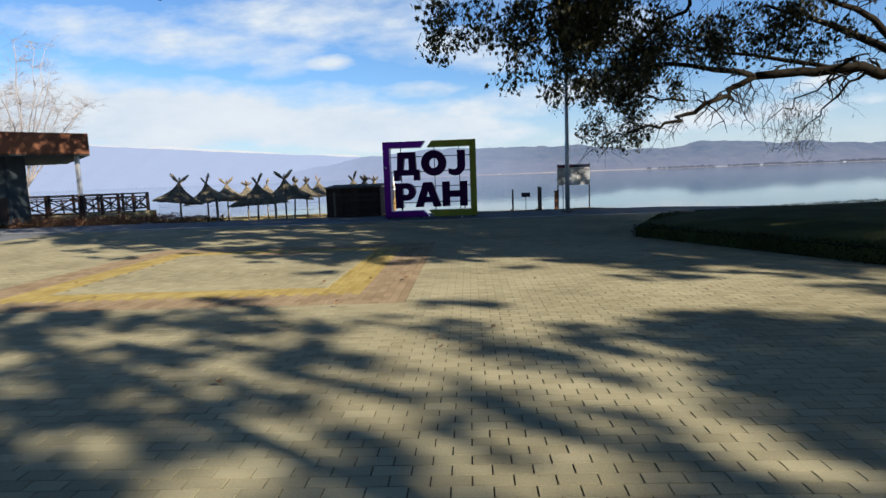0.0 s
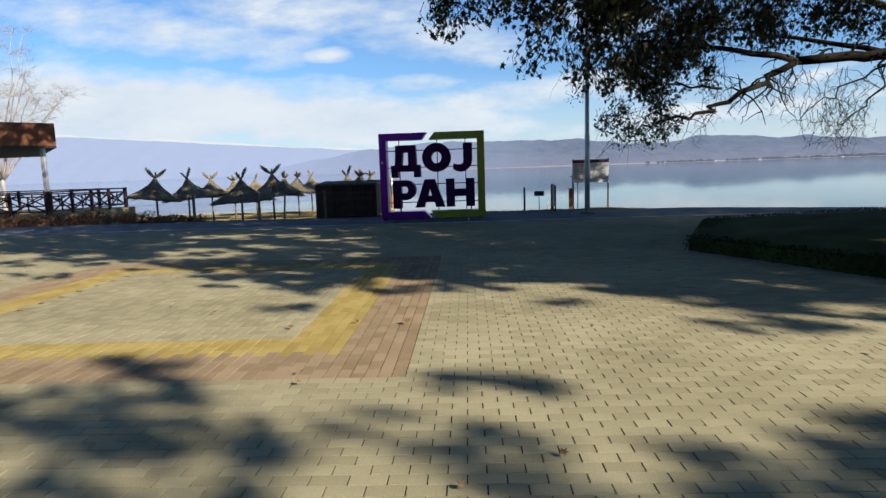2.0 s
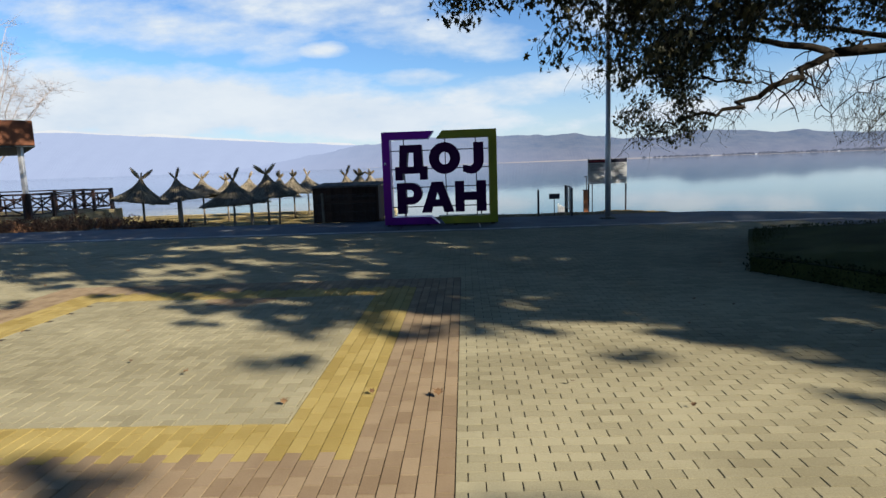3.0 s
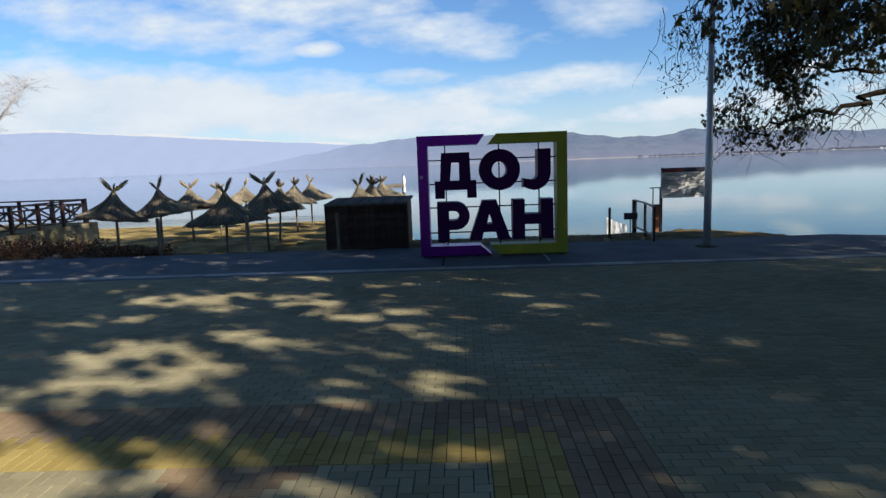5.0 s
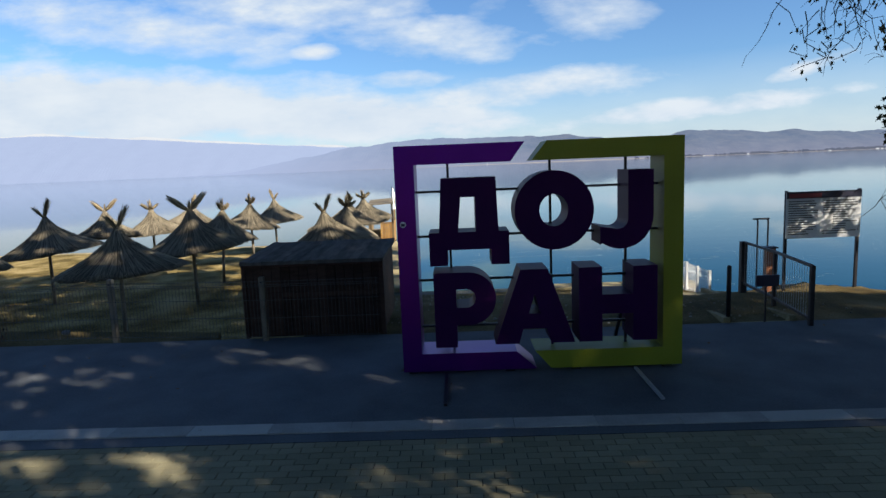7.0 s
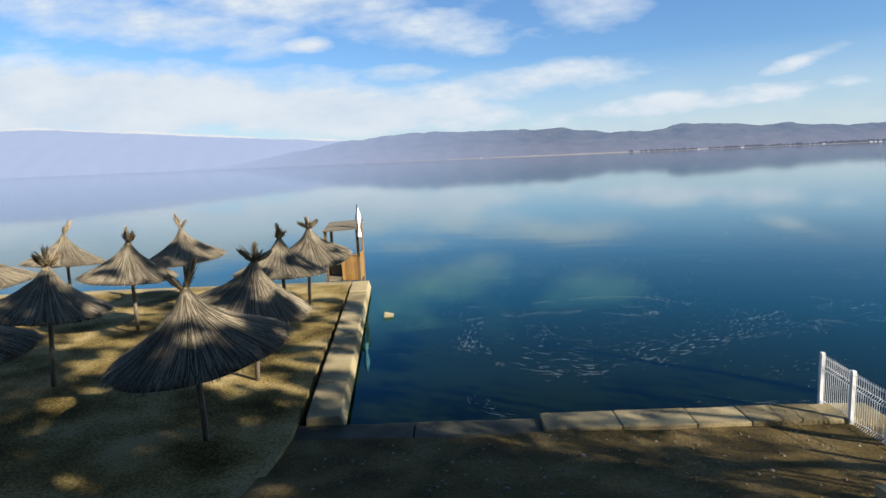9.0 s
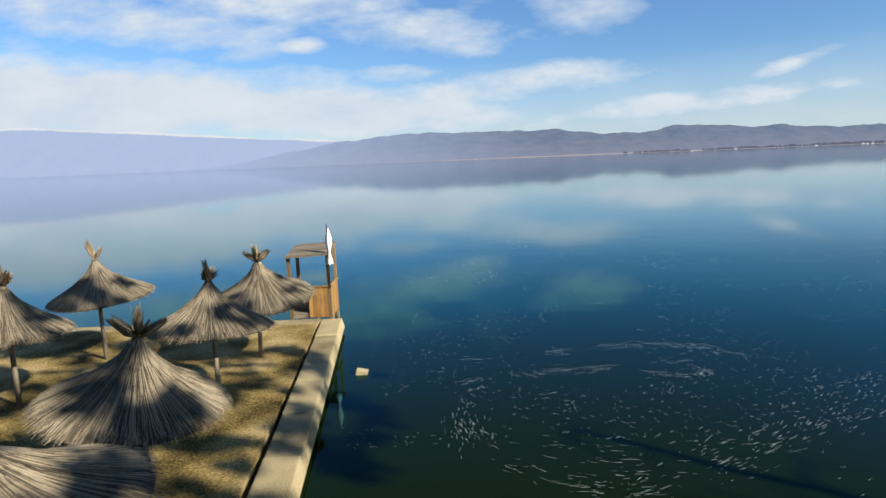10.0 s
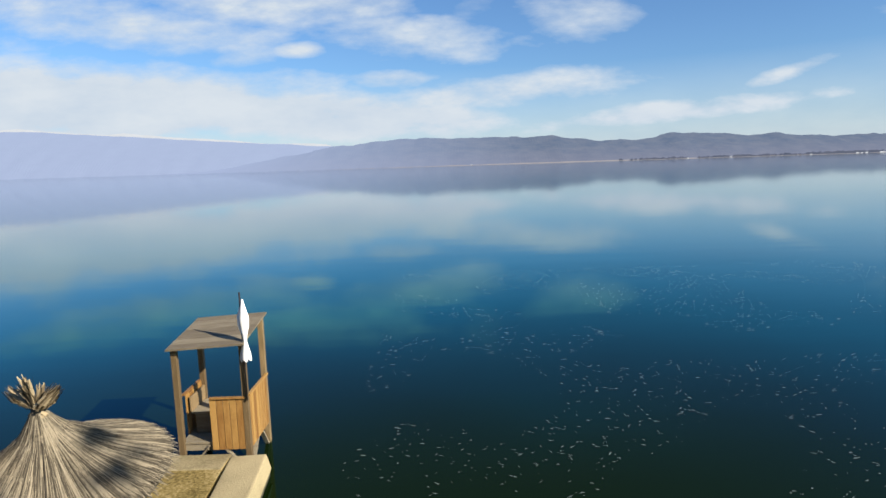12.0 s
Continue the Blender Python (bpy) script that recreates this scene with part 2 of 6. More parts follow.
M_FOAM = mat("foam", (0.16, 0.20, 0.20), (0.33, 0.37, 0.37), 0.7, 6, 60, 0.1)
M_GRASSDRY = mat("dry_grass", (0.06, 0.055, 0.014), (0.24, 0.19, 0.07), 0.9, 2, 30, 0.0, piece="island", spread=0.3)
M_PEBBLE = mat("pebbles", (0.10, 0.085, 0.06), (0.28, 0.245, 0.19), 0.9, 6, 40, 0.2, piece="island", spread=0.3)
M_CRATE = mat("yellowed_foam_block", (0.287, 0.23, 0.115), (0.39, 0.333, 0.207), 0.8, 6, 40, 0.2)
M_LIFEBUOY = mat("rust_orange_box", (0.172, 0.0574, 0.023), (0.258, 0.0976, 0.0402), 0.6, 4, 40, 0.1)


def water_material():
    m = bpy.data.materials.new("lake_water")
    m.use_nodes = True
    t = m.node_tree
    b = t.nodes["Principled BSDF"]
    t.nodes.remove(b)
    body, gloss = t.nodes.new("ShaderNodeBsdfDiffuse"), t.nodes.new("ShaderNodeBsdfGlossy")
    fres, both = t.nodes.new("ShaderNodeFresnel"), t.nodes.new("ShaderNodeMixShader")
    fres.inputs["IOR"].default_value = 1.31
    gloss.inputs["Roughness"].default_value = 0.045
    # reflection tint put into the gloss by viewing angle: dark green looking down, teal farther on, and clears to a
    # plain mirror far out
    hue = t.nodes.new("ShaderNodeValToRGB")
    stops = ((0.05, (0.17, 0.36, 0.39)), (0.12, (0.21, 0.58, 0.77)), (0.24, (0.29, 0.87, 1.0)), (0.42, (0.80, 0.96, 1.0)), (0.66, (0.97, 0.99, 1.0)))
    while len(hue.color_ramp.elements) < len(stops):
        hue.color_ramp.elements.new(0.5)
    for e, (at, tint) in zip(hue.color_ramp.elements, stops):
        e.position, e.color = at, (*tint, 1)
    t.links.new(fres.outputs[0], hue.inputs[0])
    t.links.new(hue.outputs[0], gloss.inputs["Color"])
    t.links.new(fres.outputs[0], both.inputs[0])
    t.links.new(body.outputs[0], both.inputs[1])
    t.links.new(gloss.outputs[0], both.inputs[2])
    t.links.new(both.outputs[0], t.nodes["Material Output"].inputs["Surface"])
    tc = t.nodes.new("ShaderNodeTexCoord")
    # body colour: dark olive along the quay, teal farther out, with a wavering edge
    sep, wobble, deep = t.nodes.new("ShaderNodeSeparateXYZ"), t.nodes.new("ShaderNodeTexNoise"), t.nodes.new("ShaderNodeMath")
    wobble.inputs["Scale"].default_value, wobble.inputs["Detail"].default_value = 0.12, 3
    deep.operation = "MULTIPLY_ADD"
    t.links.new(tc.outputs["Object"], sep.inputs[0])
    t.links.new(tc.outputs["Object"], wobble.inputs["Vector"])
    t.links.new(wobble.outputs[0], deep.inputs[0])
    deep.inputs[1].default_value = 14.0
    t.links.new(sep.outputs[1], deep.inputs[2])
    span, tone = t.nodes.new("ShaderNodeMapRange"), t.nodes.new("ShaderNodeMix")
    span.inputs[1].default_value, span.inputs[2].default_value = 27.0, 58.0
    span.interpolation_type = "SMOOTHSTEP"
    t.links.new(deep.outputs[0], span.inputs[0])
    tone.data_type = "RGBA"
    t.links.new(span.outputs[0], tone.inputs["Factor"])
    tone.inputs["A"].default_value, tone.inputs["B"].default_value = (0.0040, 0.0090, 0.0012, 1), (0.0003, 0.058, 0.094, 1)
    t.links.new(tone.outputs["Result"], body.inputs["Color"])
    mp = t.nodes.new("ShaderNodeMapping")
    mp.inputs["Scale"].default_value = (0.35, 1.2, 1)
    t.links.new(tc.outputs["Object"], mp.inputs[0])
    n1, n2 = t.nodes.new("ShaderNodeTexNoise"), t.nodes.new("ShaderNodeTexNoise")
    n1.inputs["Scale"].default_value, n1.inputs["Detail"].default_value = 0.35, 3
    n2.inputs["Scale"].default_value, n2.inputs["Detail"].default_value = 2.2, 4
    for n in (n1, n2):
        t.links.new(mp.outputs[0], n.inputs["Vector"])
    mul = t.nodes.new("ShaderNodeMath")
    mul.operation = "MULTIPLY_ADD"
    t.links.new(n2.outputs[0], mul.inputs[0])
    mul.inputs[1].default_value = 0.12
    t.links.new(n1.outputs[0], mul.inputs[2])
    bp = t.nodes.new("ShaderNodeBump")
    bp.inputs["Strength"].default_value, bp.inputs["Distance"].default_value = 0.06, 0.10
    t.links.new(mul.outputs[0], bp.inputs["Height"])
    for n in (body, gloss, fres):
        t.links.new(bp.outputs[0], n.inputs["Normal"])
    return m


def hazed_glow_material(name, low, high, glow, haze_fade=False):
    """Hills kilometres off: blue haze and daylight are put into a faintly glowing backdrop colour."""
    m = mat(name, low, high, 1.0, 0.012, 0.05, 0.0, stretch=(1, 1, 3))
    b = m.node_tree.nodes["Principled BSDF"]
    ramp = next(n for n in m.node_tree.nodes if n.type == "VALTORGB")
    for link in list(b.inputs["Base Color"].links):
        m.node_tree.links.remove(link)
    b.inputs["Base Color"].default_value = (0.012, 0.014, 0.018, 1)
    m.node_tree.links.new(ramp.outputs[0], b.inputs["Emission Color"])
    if haze_fade:
        # the painted haze grows paler along the range toward the head of the lake
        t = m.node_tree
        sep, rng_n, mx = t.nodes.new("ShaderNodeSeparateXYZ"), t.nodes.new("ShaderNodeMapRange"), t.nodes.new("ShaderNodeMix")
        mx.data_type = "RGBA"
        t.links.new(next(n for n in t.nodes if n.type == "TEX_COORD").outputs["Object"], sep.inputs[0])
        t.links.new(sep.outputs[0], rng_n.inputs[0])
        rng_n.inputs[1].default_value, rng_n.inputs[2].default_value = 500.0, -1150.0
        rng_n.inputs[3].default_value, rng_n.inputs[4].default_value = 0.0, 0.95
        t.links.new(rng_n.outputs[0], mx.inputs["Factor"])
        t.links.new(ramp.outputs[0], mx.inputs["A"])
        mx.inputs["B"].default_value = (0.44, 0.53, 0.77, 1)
        # woods and fields on the lower slopes, with haze put into their mauve colour
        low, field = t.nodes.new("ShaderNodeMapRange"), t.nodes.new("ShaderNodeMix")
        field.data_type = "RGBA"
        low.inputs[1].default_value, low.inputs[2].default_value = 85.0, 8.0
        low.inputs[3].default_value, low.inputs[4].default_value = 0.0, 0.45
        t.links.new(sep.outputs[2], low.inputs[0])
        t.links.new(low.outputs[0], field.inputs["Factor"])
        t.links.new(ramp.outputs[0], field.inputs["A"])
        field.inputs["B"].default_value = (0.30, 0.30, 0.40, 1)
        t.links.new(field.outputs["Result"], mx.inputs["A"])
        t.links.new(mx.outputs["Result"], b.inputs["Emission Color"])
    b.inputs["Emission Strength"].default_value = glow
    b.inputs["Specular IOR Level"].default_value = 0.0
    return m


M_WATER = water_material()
# distant land: haze and daylight sit in these glowing colours
M_HILL = hazed_glow_material("hazed_blue_hills", (0.125, 0.18, 0.29), (0.22, 0.255, 0.34), 0.46, True)
M_HILL_FAR = hazed_glow_material("hazed_pale_hills", (0.445, 0.53, 0.755), (0.46, 0.55, 0.78), 0.46)
M_SNOW = hazed_glow_material("snow_in_haze", (0.74, 0.77, 0.80), (0.84, 0.86, 0.88), 0.46)
M_FARSHORE = hazed_glow_material("far_shore", (0.40, 0.38, 0.40), (0.54, 0.49, 0.47), 0.46)
M_FARTREE = hazed_glow_material("far_trees", (0.09, 0.11, 0.17), (0.14, 0.15, 0.20), 0.46)

# ---- mesh helpers ----


def mesh_of(name, verts, faces, material):
    me = bpy.data.meshes.new(name)
    me.from_pydata([tuple(v) for v in verts], [], [tuple(f) for f in faces])
    me.materials.append(material)
    me.update()
    return me


def put(name, me, parent=None, m=None, label="", category="", group="", kind=""):
    ob = new(name, me)
    if parent is not None:
        ob.parent = parent
    if m is not None:
        ob.matrix_basis = m
    return tagged(ob, label, category, group, kind)


def part(name, bm, material, parent, label=""):
    me = bpy.data.meshes.new(name)
    bm.to_mesh(me)
    bm.free()
    me.materials.append(material)
    ob = new(name, me)
    ob.parent = parent
    return tagged(ob, label)


def thing(name, at, label, category, group="", turn=0.0, kind=""):
    ob = new(name)
    ob.empty_display_size = 0.2
    ob.matrix_basis = pose(*at, 0, 0, turn)
    return tagged(ob, label, category, group, kind)


def box(bm, x0, x1, y0, y1, z0, z1, bevel=0.0):
    vs = [bm.verts.new(p) for p in ((x0, y0, z0), (x1, y0, z0), (x1, y1, z0), (x0, y1, z0), (x0, y0, z1), (x1, y0, z1), (x1, y1, z1), (x0, y1, z1))]
    fs = [bm.faces.new([vs[i] for i in q]) for q in ((3, 2, 1, 0), (4, 5, 6, 7), (0, 1, 5, 4), (1, 2, 6, 5), (2, 3, 7, 6), (3, 0, 4, 7))]
    if bevel:
        edges = list({e for f in fs for e in f.edges})
        bmesh.ops.bevel(bm, geom=edges, offset=bevel, segments=2, profile=0.6, affect="EDGES")
    return bm


def boxed(x0, x1, y0, y1, z0, z1, bevel=0.008):
    return box(bmesh.new(), x0, x1, y0, y1, z0, z1, bevel)


def tube(bm, points, radii, sides=8, cap=True):
    """A round stem along points."""
    rings = []
    pts = [Vector(p) for p in points]
    for i, p in enumerate(pts):
        way = (pts[min(i + 1, len(pts) - 1)] - pts[max(i - 1, 0)]).normalized()
        a = way.orthogonal().normalized() if i == 0 else (rings_a - way * rings_a.dot(way)).normalized()
        rings_a = a
        b = way.cross(a)
        r = radii[i] if not isinstance(radii, (int, float)) else radii
        rings.append([bm.verts.new(p + (a * math.cos(k * math.tau / sides) + b * math.sin(k * math.tau / sides)) * r) for k in range(sides)])
    for lo, hi in zip(rings, rings[1:]):
        for k in range(sides):
            f = bm.faces.new((lo[k], lo[(k + 1) % sides], hi[(k + 1) % sides], hi[k]))
            f.smooth = True
    if cap:
        bm.faces.new(rings[0][::-1])
        bm.faces.new(rings[-1])
    return bm


def beam(bm, a, b, w, h=None):
    """A square bar from a to b."""
    a, b = Vector(a), Vector(b)
    way = (b - a).normalized()
    side = way.cross(Vector((0, 0, 1)))
    side = side.normalized() if side.length > 1e-3 else Vector((1, 0, 0))
    up = side.cross(way)
    h = h or w
    vs = [bm.verts.new(p + side * sx * w / 2 + up * sz * h / 2) for p in (a, b) for sx, sz in ((-1, -1), (1, -1), (1, 1), (-1, 1))]
    for q in ((0, 3, 2, 1), (4, 5, 6, 7), (0, 1, 5, 4), (1, 2, 6, 5), (2, 3, 7, 6), (3, 0, 4, 7)):
        bm.faces.new([vs[i] for i in q])
    return bm


def prism(outline, y0, y1, holes=(), bevel=0.0):
    """An outline in x, z (counter-clockwise, as seen from the front) pushed back from y0 to y1, holes cut through."""
    bm = bmesh.new()
    loops = [list(outline)] + [list(h) for h in holes]
    edges = []
    for loop in loops:
        vs = [bm.verts.new((x, y0, z)) for x, z in loop]
        edges += [bm.edges.new((vs[i], vs[(i + 1) % len(vs)])) for i in range(len(vs))]
    bmesh.ops.triangle_fill(bm, use_beauty=True, use_dissolve=False, edges=edges)
    faces = list(bm.faces)
    out = bmesh.ops.extrude_face_region(bm, geom=faces)
    bmesh.ops.translate(bm, vec=(0, y1 - y0, 0), verts=[v for v in out["geom"] if isinstance(v, bmesh.types.BMVert)])
    bmesh.ops.recalc_face_normals(bm, faces=bm.faces)
    # round sides run smooth, corners stay crisp
    for f in bm.faces:
        f.smooth = True
    for e in bm.edges:
        e.smooth = len(e.link_faces) == 2 and e.calc_face_angle(0) < radians(32)
    return bm


# ---- the large structure ----
WATER = -1.25
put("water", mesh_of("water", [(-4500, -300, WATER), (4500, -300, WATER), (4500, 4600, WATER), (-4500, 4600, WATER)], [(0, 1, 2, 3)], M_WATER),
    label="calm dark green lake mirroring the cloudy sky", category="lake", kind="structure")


def slab(name, outline, z0, z1, material, **tags):
    n = len(outline)
    verts = [(x, y, z0) for x, y in outline] + [(x, y, z1) for x, y in outline]
    faces = [tuple(range(n))[::-1], tuple(range(n, 2 * n))] + [(i, (i + 1) % n, n + (i + 1) % n, n + i) for i in range(n)]
    return put(name, mesh_of(name, verts, faces, material), kind="structure", **tags)


plaza = slab("plaza", [(-60, -70), (60, -70), (60, -16), (26, -5), (14, 0.2), (10.4, 1.9), (-60, 1.9)], -1.6, -0.012, M_ASPHALT,
             label="lakeside square with worn grey paving", category="square")
beach = slab("beach_terrace", [(-60, 1.904), (-1.72, 1.904), (-1.63, 9.4), (-2.58, 20.5), (-2.56, 20.9), (-60, 21.6)], -2.0, -0.90, M_BEACH,
             label="sandy beach terrace with patchy dry grass", category="beach")


def shore_height(x, y):
    y_edge = float(np.interp(x, (7, 8.3, 9.7, 10.5, 14, 18, 21, 26, 60), (6.5, 4.9, 3.4, 2.2, 0.8, 1.8, 3.9, 3.2, -10)))
    left = float(np.interp(y, (1.9, 3.0, 4.4, 5.4, 6.9, 9.0, 9.3), (-0.03, -0.06, -0.12, -0.38, -0.72, -1.0, -1.0)))
    right = float(np.interp(y - y_edge, (-9, -0.3, 0.5, 2.2, 6.0), (-0.05, -0.10, -0.5, -1.22, -2.2)))
    k = min(1.0, max(0.0, (x - 6.9) / 0.9))
    return left * (1 - k) + right * k + (noise.noise((x * 0.9, y * 0.9, 0)) * 0.035 if y > 2.3 else 0)


def shore():
    xs, ys = np.linspace(-1.74, 60, 190), np.linspace(-16, 9.36, 100)
    verts, faces = [], []
    for y in ys:
        for x in xs:
            verts.append((x, y, shore_height(x, y) - (0.05 if y < 1.9 else 0)))
    w = len(xs)
    for j in range(len(ys) - 1):
        for i in range(w - 1):
            x, y = xs[i], ys[j]
            if y < 1.5 and x < 9.5:
                continue
            a = j * w + i
            faces.append((a, a + 1, a + w + 1, a + w))
    me = mesh_of("shore_ground", verts, faces, M_SHORE)
    for p in me.polygons:
        p.use_smooth = True
    put("shore_ground", me, label="bare trodden earth and sand sloping to the lake", category="ground", kind="structure")


shore()


def ridge(name, far, us, hs, material, label, rough, u0, u1, steps=420):
    """A range of hills along the far side; us, hs: bearing and slope of its crest."""
    verts, faces = [], []
    for i in range(steps):
        u = u0 + (u1 - u0) * i / (steps - 1)
        h = float(np.interp(u, us, hs)) * far
        h += rough * far * (noise.fractal((u * 22, far * 0.01, 0), 0.9, 2.1, 6))
        h = max(h, 1.0)
        for k, s in enumerate((0.0, 0.35, 0.7, 1.0)):
            d = far + 420 * s + 60 * noise.noise((u * 30, s * 5, 3))
            verts.append((u * far, d, WATER - 0.5 + h * (s ** 0.85)))
    for i in range(steps - 1):
        for k in range(3):
            a = i * 4 + k
            faces.append((a, a + 4, a + 5, a + 1))
    put(name, mesh_of(name, verts, faces, material), label=label, category="hills", kind="structure")


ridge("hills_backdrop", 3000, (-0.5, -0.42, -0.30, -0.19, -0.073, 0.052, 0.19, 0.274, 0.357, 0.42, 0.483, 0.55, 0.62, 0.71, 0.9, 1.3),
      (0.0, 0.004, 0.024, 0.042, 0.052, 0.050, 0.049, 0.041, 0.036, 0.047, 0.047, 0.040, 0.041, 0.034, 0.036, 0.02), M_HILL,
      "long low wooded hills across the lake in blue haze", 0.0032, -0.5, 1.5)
# haze and brightness of the far ranges are put into their glowing colours
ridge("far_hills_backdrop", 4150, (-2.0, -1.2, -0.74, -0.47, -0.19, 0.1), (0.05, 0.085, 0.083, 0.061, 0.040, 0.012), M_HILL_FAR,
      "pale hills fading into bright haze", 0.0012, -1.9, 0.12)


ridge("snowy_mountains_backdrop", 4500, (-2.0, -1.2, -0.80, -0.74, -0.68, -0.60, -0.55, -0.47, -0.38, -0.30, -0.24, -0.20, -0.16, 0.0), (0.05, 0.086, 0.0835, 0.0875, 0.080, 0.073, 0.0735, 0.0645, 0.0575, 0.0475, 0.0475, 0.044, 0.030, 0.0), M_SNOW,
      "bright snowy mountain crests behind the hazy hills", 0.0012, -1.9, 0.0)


def far_shore():
    """The flat strip of land along the far water's edge."""
    verts, faces = [], []
    n = 300
    for i in range(n):
        u = -0.25 + 1.6 * i / (n - 1)
        h = 5.0 * max(0.0, min(1.0, (u + 0.2) * 2.5)) * (0.8 + 0.4 * noise.noise((u * 25, 0, 0)))
        d = 2900 - 250 * max(0.0, u)
        verts += [(u * d, d, WATER - 0.2), (u * d, d + 4, WATER + h * 0.4), (u * d, d + 80, WATER + h)]
    for i in range(n - 1):
        for k in range(2):
            a = i * 3 + k
            faces.append((a, a + 3, a + 4, a + 1))
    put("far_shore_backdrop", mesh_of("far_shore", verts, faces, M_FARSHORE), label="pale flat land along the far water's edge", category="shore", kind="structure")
    rng = random.Random(3)
    verts, faces = [], []
    for i in range(260):
        u = rng.choice((0.33, 0.36, 0.45, 0.5, 0.58, 0.62, 0.66, 0.7, 0.75)) + rng.gauss(0, 0.02)
        d = 2895 - 250 * u
        w, h = rng.uniform(4, 12), rng.uniform(4, 12) * (0.6 + u)
        c = len(verts)
        x = u * d
        for a in range(7):
            ang = math.pi * a / 6
            verts.append((x + math.cos(ang) * w, d - 2, WATER + 1.5 + abs(math.sin(ang)) * h * rng.uniform(0.7, 1.0)))
        for a in range(7):
            ang = math.pi * a / 6
            verts.append((x + math.cos(ang) * w, d + w, WATER + 1.5 + abs(math.sin(ang)) * h * 0.8))
        faces += [tuple(range(c, c + 7))] + [(c + a, c + a + 1, c + a + 8, c + a + 7) for a in range(6)]
    # a few white houses by the far water, in the glowing haze colours
    for u, w, h in ((0.675, 9, 6), (0.682, 7, 5), (0.69, 8, 6), (0.715, 12, 8), (0.72, 7, 5), (0.60, 8, 5), (0.47, 7, 5), (0.40, 7, 5), (0.05, 7, 5)):
        d = 2880 - 250 * u
        house = thing("far_house", (u * d, d, WATER + 1.2), "small white house on the far shore", "house", "houses on the far shore")
        bm = bmesh.new()
        box(bm, -w / 2, w / 2, 0, w * 0.8, 0, h * 0.62)
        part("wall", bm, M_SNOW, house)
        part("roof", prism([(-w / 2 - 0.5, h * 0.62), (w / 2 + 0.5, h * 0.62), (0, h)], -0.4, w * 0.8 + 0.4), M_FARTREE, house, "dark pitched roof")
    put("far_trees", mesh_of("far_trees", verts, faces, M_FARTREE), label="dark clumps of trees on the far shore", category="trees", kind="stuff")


far_shore()

# ---- the town sign ----


def arc(cx, cz, rx, rz, a0, a1, n):
    return [(cx + rx * math.cos(radians(a0 + (a1 - a0) * i / n)), cz + rz * math.sin(radians(a0 + (a1 - a0) * i / n))) for i in range(n + 1)]


def town_sign():
    sign = thing("town_sign", (0, 0, 0), "large purple and lime-green framed sign with raised Cyrillic town letters", "sign")
    back = 0.52
    purple = [(0, 0.03), (1.62, 0.03), (1.38, 0.25), (0.23, 0.25), (0.23, 2.528), (1.357, 2.528), (1.523, 2.75), (0, 2.75)]
    green = [(1.79, 0.03), (3.357, 0.03), (3.357, 2.75), (1.78, 2.75), (1.60, 2.528), (3.127, 2.528), (3.127, 0.25), (1.60, 0.25)]
    part("purple_frame", prism(purple, 0, back), M_SIGN_P, sign, "dark purple painted frame half")
    part("green_frame", prism(green, 0, back), M_SIGN_G, sign, "lime-green painted frame half")
    y0, y1 = -0.12, 0.36
    letters = (
        ("letter_de", [(0.38, 1.345), (0.59, 1.345), (0.59, 1.53), (1.10, 1.53), (1.10, 1.345), (1.31, 1.345), (1.31, 1.735), (1.19, 1.735), (1.17, 2.36), (0.54, 2.36), (0.50, 1.735), (0.38, 1.735)],
         [[(0.72, 1.735), (0.93, 1.735), (0.93, 2.14), (0.76, 2.14)]]),
        ("letter_o", arc(1.835, 1.95, 0.455, 0.455, 0, 360, 72)[:-1], [arc(1.83, 1.95, 0.165, 0.185, 360, 0, 48)[:-1]]),
        ("letter_je", [(2.68, 2.38), (2.68, 1.82)] + arc(2.56, 1.82, 0.12, 0.115, 0, -110, 6)[1:] + [(2.36, 1.74), (2.36, 1.53)] + arc(2.60, 1.86, 0.37, 0.385, -125, 0, 12) + [(2.97, 2.38)], []),
        ("letter_er", [(0.41, 0.36), (0.67, 0.36), (0.67, 0.63)] + arc(0.82, 0.945, 0.32, 0.315, -90, 90, 16) + [(0.41, 1.26)],
         [[(0.67, 0.84), (0.67, 1.06), (0.80, 1.06)] + arc(0.80, 0.95, 0.10, 0.11, 90, -90, 8)[1:-1] + [(0.80, 0.84)]]),
        ("letter_a", [(1.12, 0.38), (1.40, 0.38), (1.45, 0.56), (1.73, 0.56), (1.78, 0.38), (2.06, 0.38), (1.75, 1.27), (1.43, 1.27)],
         [[(1.52, 0.74), (1.59, 0.98), (1.66, 0.74)]]),
        ("letter_en", [(2.11, 0.38), (2.38, 0.38), (2.38, 0.71), (2.74, 0.71), (2.74, 0.38), (3.02, 0.38), (3.02, 1.27), (2.74, 1.27), (2.74, 0.94), (2.38, 0.94), (2.38, 1.27), (2.11, 1.27)], []),
    )
    for name, outline, holes in letters:
        part(name, prism(outline, y0, y1, holes), M_LETTER, sign, "dark purple raised box letter")
    for z in (2.20, 1.66, 1.12, 0.54):
        bm = bmesh.new()
        box(bm, 0.23, 3.127, 0.215, 0.245, z - 0.014, z + 0.014)
        part("horizontal_rod", bm, M_ROD, sign)
    for x in (0.62, 1.845, 2.75):
        bm = bmesh.new()
        box(bm, x - 0.014, x + 0.014, 0.247, 0.277, 0.25, 2.528)
        part("vertical_rod", bm, M_ROD, sign)
    # a small round emblem stuck on the upright
    bm = bmesh.new()
    bmesh.ops.create_cone(bm, cap_ends=True, segments=20, radius1=0.035, radius2=0.035, depth=0.004)
